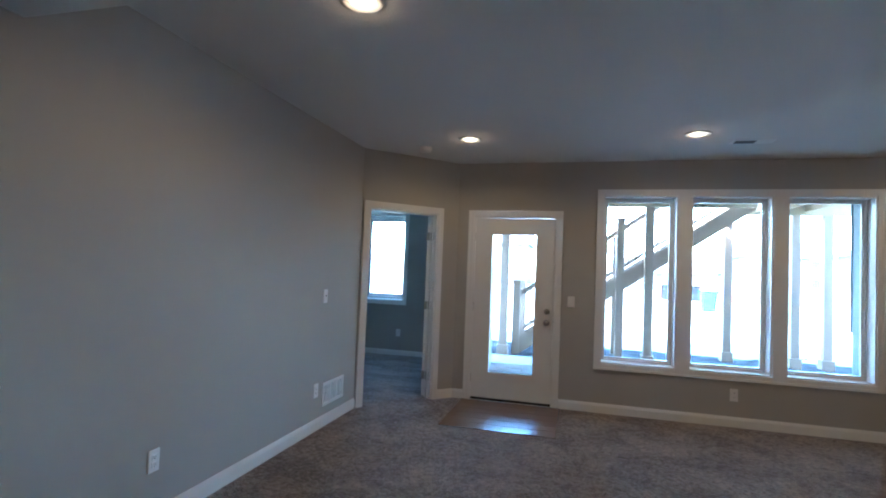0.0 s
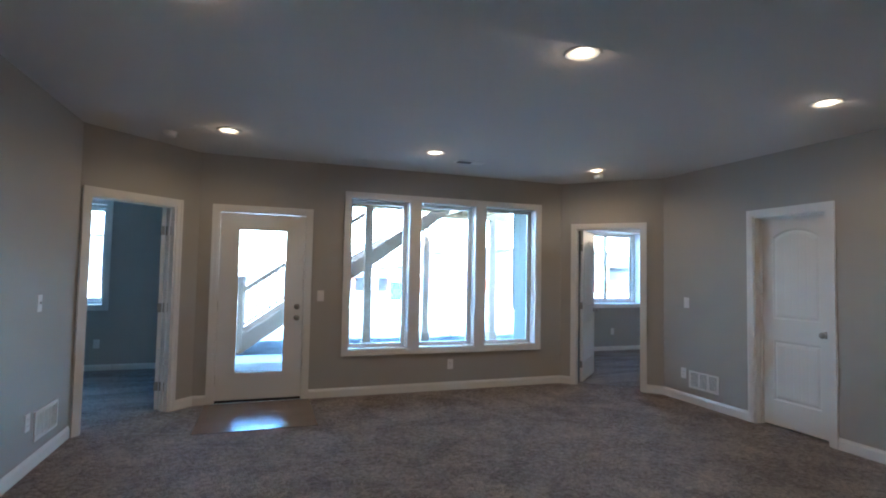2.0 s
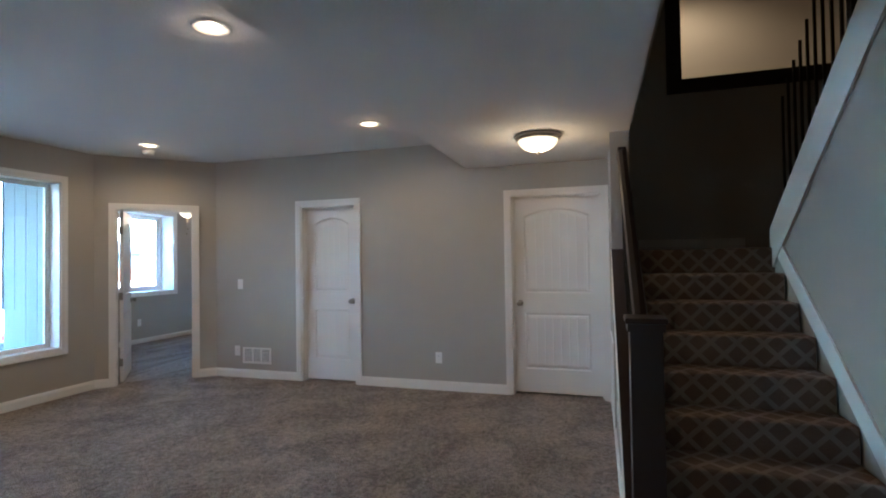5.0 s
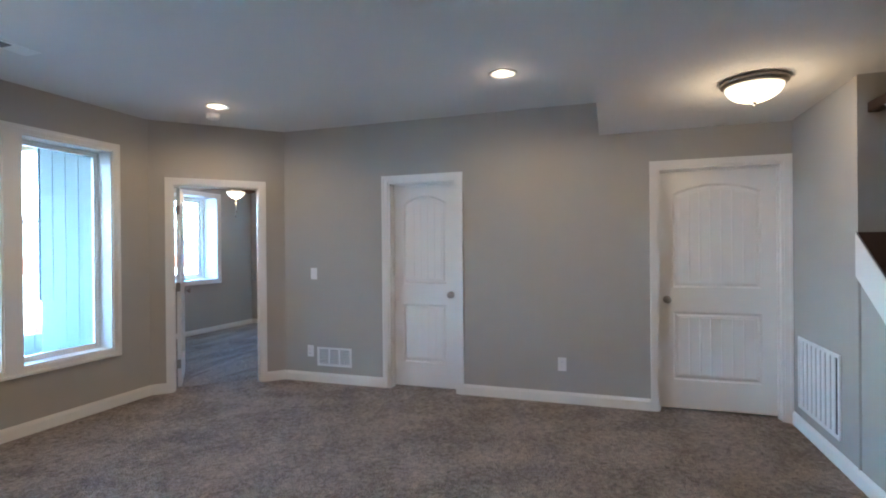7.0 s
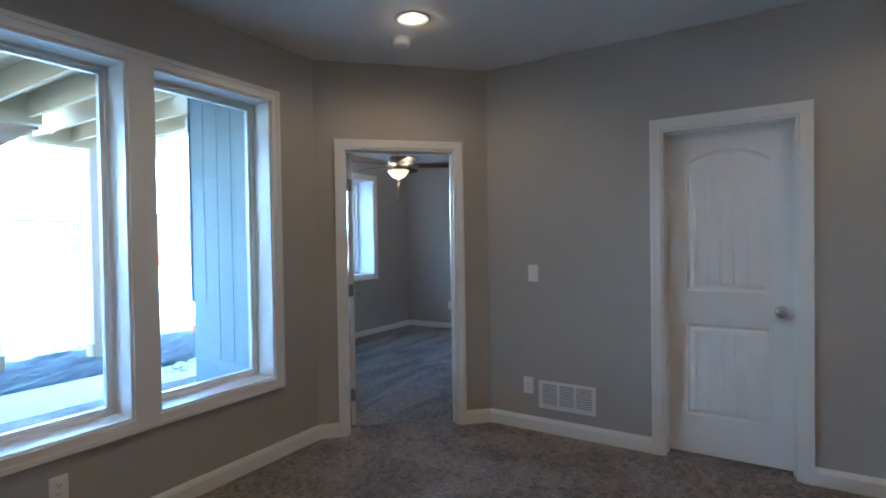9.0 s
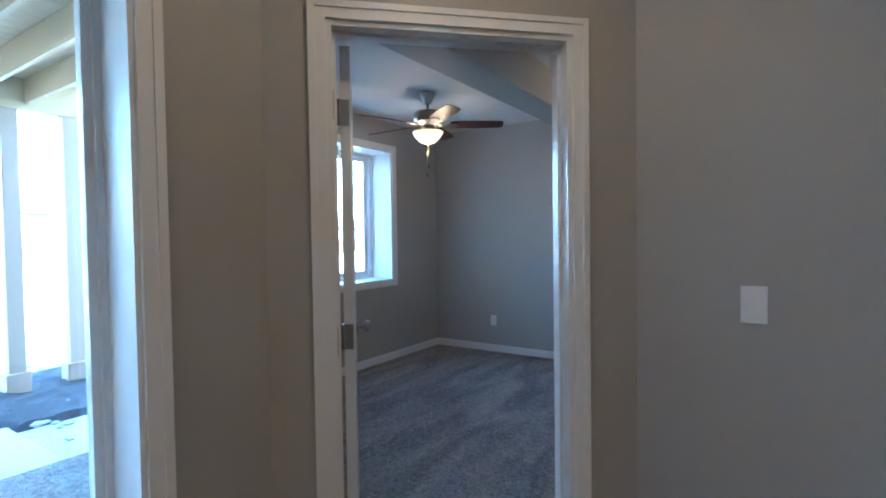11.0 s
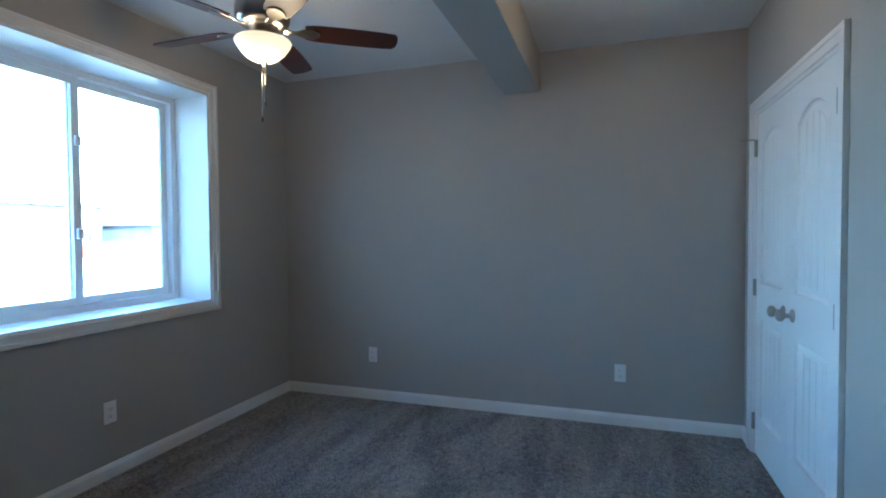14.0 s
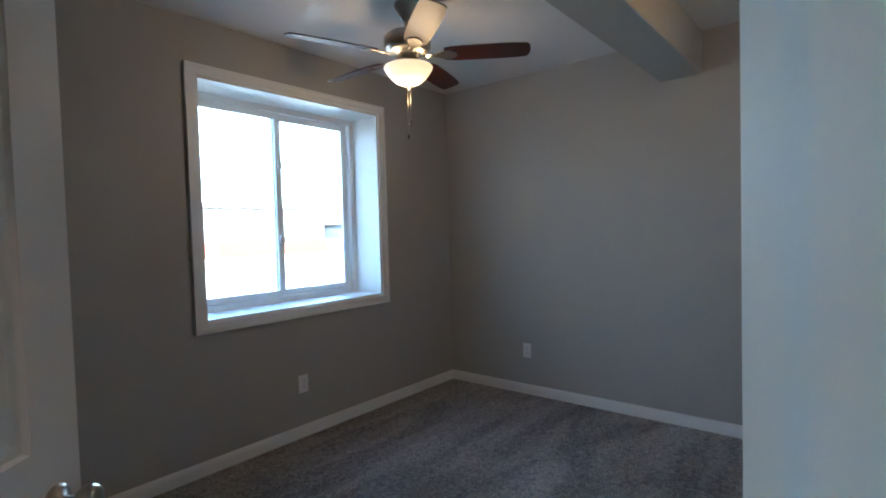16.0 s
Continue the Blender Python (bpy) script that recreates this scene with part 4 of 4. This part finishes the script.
def deck_part(name, x0, x1, y0, y1, z0, z1, mat=LUMBER):
    return part(name, box(x0 - D0.x, x1 - D0.x, y0 - D0.y, y1 - D0.y, z0 - D0.z, z1 - D0.z), mat, deck)


for i in range(17):
    x = -2.3 + i * 0.406
    deck_part("joist", x, x + 0.04, 6.05, 9.58 if x < 3.0 else 10.66, 2.72, 2.96)
deck_part("ledger", -2.4, 3.62, 6.005, 6.045, 2.72, 2.96)
deck_part("beam", -2.4, 3.1, 9.585, 9.735, 2.66, 2.965)
deck_part("beam", 3.0, 5.0, 10.665, 10.815, 2.66, 2.965)
for i in range(33):
    y = 6.01 + i * 0.143
    deck_part("deck_board", -2.4 if y < 9.6 else 3.12, 5.0 if y > 8.2 else 3.63, y, y + 0.137, 2.966, 2.994)


def post(x, y, top, mat=STAINED, half=0.07, label="brown timber deck post with a boxed base"):
    ob = empty("deck_post", pose(x, y, GZ), label, "post", "deck posts")
    part("shaft", box(-half, half, -half, half, 0, top - GZ, 0.006), mat, ob)
    part("base_trim", box(-half - 0.03, half + 0.03, -half - 0.03, half + 0.03, 0, 0.24, 0.01), mat, ob)
    return ob


for x, y, z in ((-1.06, 9.66, 2.658), (1.45, 9.66, 2.658), (3.02, 10.95, 2.62), (4.07, 10.74, 2.658), (4.58, 10.74, 2.658)):
    post(x, y, z)

# outdoor stair up to the deck
OS = empty("outdoor_stair", pose(-0.84, 9.7, GZ), "brown timber outdoor stair with iron balusters", "staircase")


def st_low(x):
    return 0.45 + 0.70 * x


O = Vector((-0.84, 9.7, GZ))
for y0 in (9.80, 10.85):
    bm = prism([(-0.84 - O.x, max(st_low(-0.84), GZ + 0.02) - O.z), (3.08 - O.x, st_low(3.08) - O.z), (3.08 - O.x, st_low(3.08) + 0.30 - O.z), (-0.84 - O.x, st_low(-0.84) + 0.32 - O.z)], 0.045, None, "y", y0 - O.y)
    part("stringer", bm, STAINED, OS)
    bm = prism([(-0.80 - O.x, st_low(-0.80) + 1.08 - O.z), (3.08 - O.x, st_low(3.08) + 1.08 - O.z), (3.08 - O.x, st_low(3.08) + 1.17 - O.z), (-0.80 - O.x, st_low(-0.80) + 1.17 - O.z)], 0.07, None, "y", y0 - 0.01 - O.y)
    part("handrail", bm, STAINED, OS)
    bm = prism([(-0.80 - O.x, st_low(-0.80) + 0.40 - O.z), (3.08 - O.x, st_low(3.08) + 0.40 - O.z), (3.08 - O.x, st_low(3.08) + 0.445 - O.z), (-0.80 - O.x, st_low(-0.80) + 0.445 - O.z)], 0.05, None, "y", y0 - O.y)
    part("lower_rail", bm, STAINED, OS)
    for i in range(31):
        x = -0.68 + i * 0.12
        part("baluster", box(x - O.x - 0.008, x - O.x + 0.008, y0 + 0.015 - O.y, y0 + 0.031 - O.y, st_low(x) + 0.43 - O.z, st_low(x) + 1.09 - O.z), IRON, OS)
    for x, h in ((-0.84, 1.25), (0.99, 2.45)):
        q = part("stair_post", box(x - 0.065 - O.x, x + 0.065 - O.x, y0 - 0.05 - O.y, y0 + 0.08 - O.y, 0, h - GZ, 0.005), STAINED, OS)
        part("cap", box(x - 0.08 - O.x, x + 0.08 - O.x, y0 - 0.065 - O.y, y0 + 0.095 - O.y, h - GZ + 0.001, h - GZ + 0.03, 0.008), STAINED, q)
for i in range(13):
    x = -0.62 + i * 0.29
    part("tread", box(x - O.x, x + 0.30 - O.x, 9.847 - O.y, 10.848 - O.y, st_low(x) + 0.20 - O.z, st_low(x) + 0.235 - O.z), STAINED, OS)

# far fence, houses, shed, tree
far = empty("fence", pose(30, 40, GZ - 0.5), "long orange cedar board fence across the yards", "fence")
board = None
for i in range(150):
    if board is None:
        board = part("board", box(0, 0.235, 0, 0.02, 0, 1.6 + 0.0), FENCE, far)
        board.matrix_basis = pose(-24, 0, 0)
    else:
        q = new("board", board.data)
        q.parent = far
        q.matrix_basis = pose(-24 + i * 0.245, 0, random.uniform(-0.015, 0.015))


def house(x, y, w, d, eaves, ridge, mat, label, floors=2, cols=4):
    ob = empty("house", pose(x, y, GZ), label, "house", "neighbouring houses")
    part("wall", box(-w / 2, w / 2, 0, d, 0, eaves), mat, ob)
    bm = prism([(-0.5, eaves), (d / 2, ridge), (d + 0.5, eaves), (d + 0.5, eaves - 0.2), (-0.5, eaves - 0.2)], w + 0.8, None, "x", -w / 2 - 0.4)
    part("roof", bm, ROOF, ob)
    for f in range(floors):
        for c_ in range(cols):
            xx = -w / 2 + w * (c_ + 0.5) / cols
            zz = 0.9 + f * eaves / floors
            bm = bmesh.new()
            for a, b_, c2, d2 in ((-0.7, 0.7, -0.1, 0.0), (-0.7, 0.7, 1.3, 1.4), (-0.7, -0.6, 0, 1.3), (0.6, 0.7, 0, 1.3)):
                add_box(bm, xx + a, xx + b_, -0.06, -0.002, zz + c2, zz + d2)
            win = part("window", bm, TRIM, ob)
            part("pane", box(xx - 0.6, xx + 0.6, -0.03, -0.004, zz, zz + 1.3), DARKGLASS, win)
    return ob


house(44, 70, 19, 10, 5.6, 6.2, STUCCO, "pale two-storey house beyond the fence", 2, 5)
house(62, 64, 12, 10, 3.2, 5.0, HOUSEGREY, "grey low house beyond the fence", 1, 3)
house(13, 72, 12, 9, 2.6, 4.2, HOUSEGREY, "grey house across the yard", 1, 3)
house(-14, 66, 16, 10, 5.4, 7.8, STUCCO, "pale two-storey house across the yard", 2, 4)
house(30, 85, 12, 9, 5.4, 7.6, STUCCO, "pale two-storey house across the yard", 2, 3)
shed = empty("shed", pose(7.6, 40, GZ), "small grey garden shed in the yard", "shed")
part("wall", box(-1.3, 1.3, 0, 2.4, 0, 2.0), HOUSEGREY, shed)
part("roof", prism([(-1.5, 2.0), (0, 2.7), (1.5, 2.0), (1.5, 1.92), (-1.5, 1.92)], 2.8, None, "y", -0.2), ROOF, shed)
part("door", box(-0.5, 0.5, -0.04, -0.002, 0.05, 1.85), TRIM, shed)
random.seed(9)
tree = empty("conifer", pose(10.3, 40, GZ), "small dark green conifer in the yard", "tree")
part("trunk", lathe([(0.09, 0), (0.07, 0.6), (0.03, 1.8), (0, 2.5)], 8), STAINED, tree)
bm = bmesh.new()
for i in range(420):
    z = random.uniform(0.25, 2.6)
    r = 0.62 * (1 - z / 2.75) * random.uniform(0.4, 1.1)
    a = random.uniform(0, 6.283)
    p = Vector((r * math.cos(a), r * math.sin(a), z))
    s = random.uniform(0.10, 0.2)
    d = Vector((math.cos(a), math.sin(a), random.uniform(-0.5, 0.1))) * s
    u = Vector((-math.sin(a), math.cos(a), 0)) * s * 0.4
    bm.faces.new([bm.verts.new(v) for v in (p - u, p + d, p + u)])
part("crown", bm, PINEGREEN, tree)
bin_ = empty("bin", pose(6.6, 27.5, GZ), "blue plastic bin standing in the yard", "bin")
part("body", prism([(-0.28, 0), (0.28, 0), (0.34, 0.95), (-0.34, 0.95)], 0.6, None, "y", 0), BIN, bin_)
part("lid", box(-0.37, 0.37, -0.04, 0.64, 0.951, 1.02, 0.01), BIN, bin_)
flag = empty("marker_flag", pose(4.9, 9.9, GZ), "small orange utility marker flag in the ground", "flag")
part("wire", tube([(0, 0, 0), (0, 0, 0.4)], 0.003, 6), IRON, flag)
part("flag_sheet", box(0, 0.1, 0, 0.002, 0.3, 0.4), ORANGE, flag)

# rubble beyond the bedroom wing
random.seed(21)
bm = bmesh.new()
for i in range(260):
    x, y, r = random.uniform(3.8, 7.5), random.uniform(8.9, 12.5), random.uniform(0.02, 0.07)
    vs = bmesh.ops.create_icosphere(bm, subdivisions=1, radius=r)["verts"]
    sx, sy, sz = random.uniform(0.7, 1.3), random.uniform(0.7, 1.3), random.uniform(0.4, 0.8)
    for v in vs:
        v.co = Vector((v.co.x * sx * random.uniform(0.85, 1.15) + x, v.co.y * sy + y, v.co.z * sz + GZ + r * 0.2))
tagged(part("rubble", bm, CONCRETE), "grey brown stones and clods on bare ground", "stones", kind="stuff")
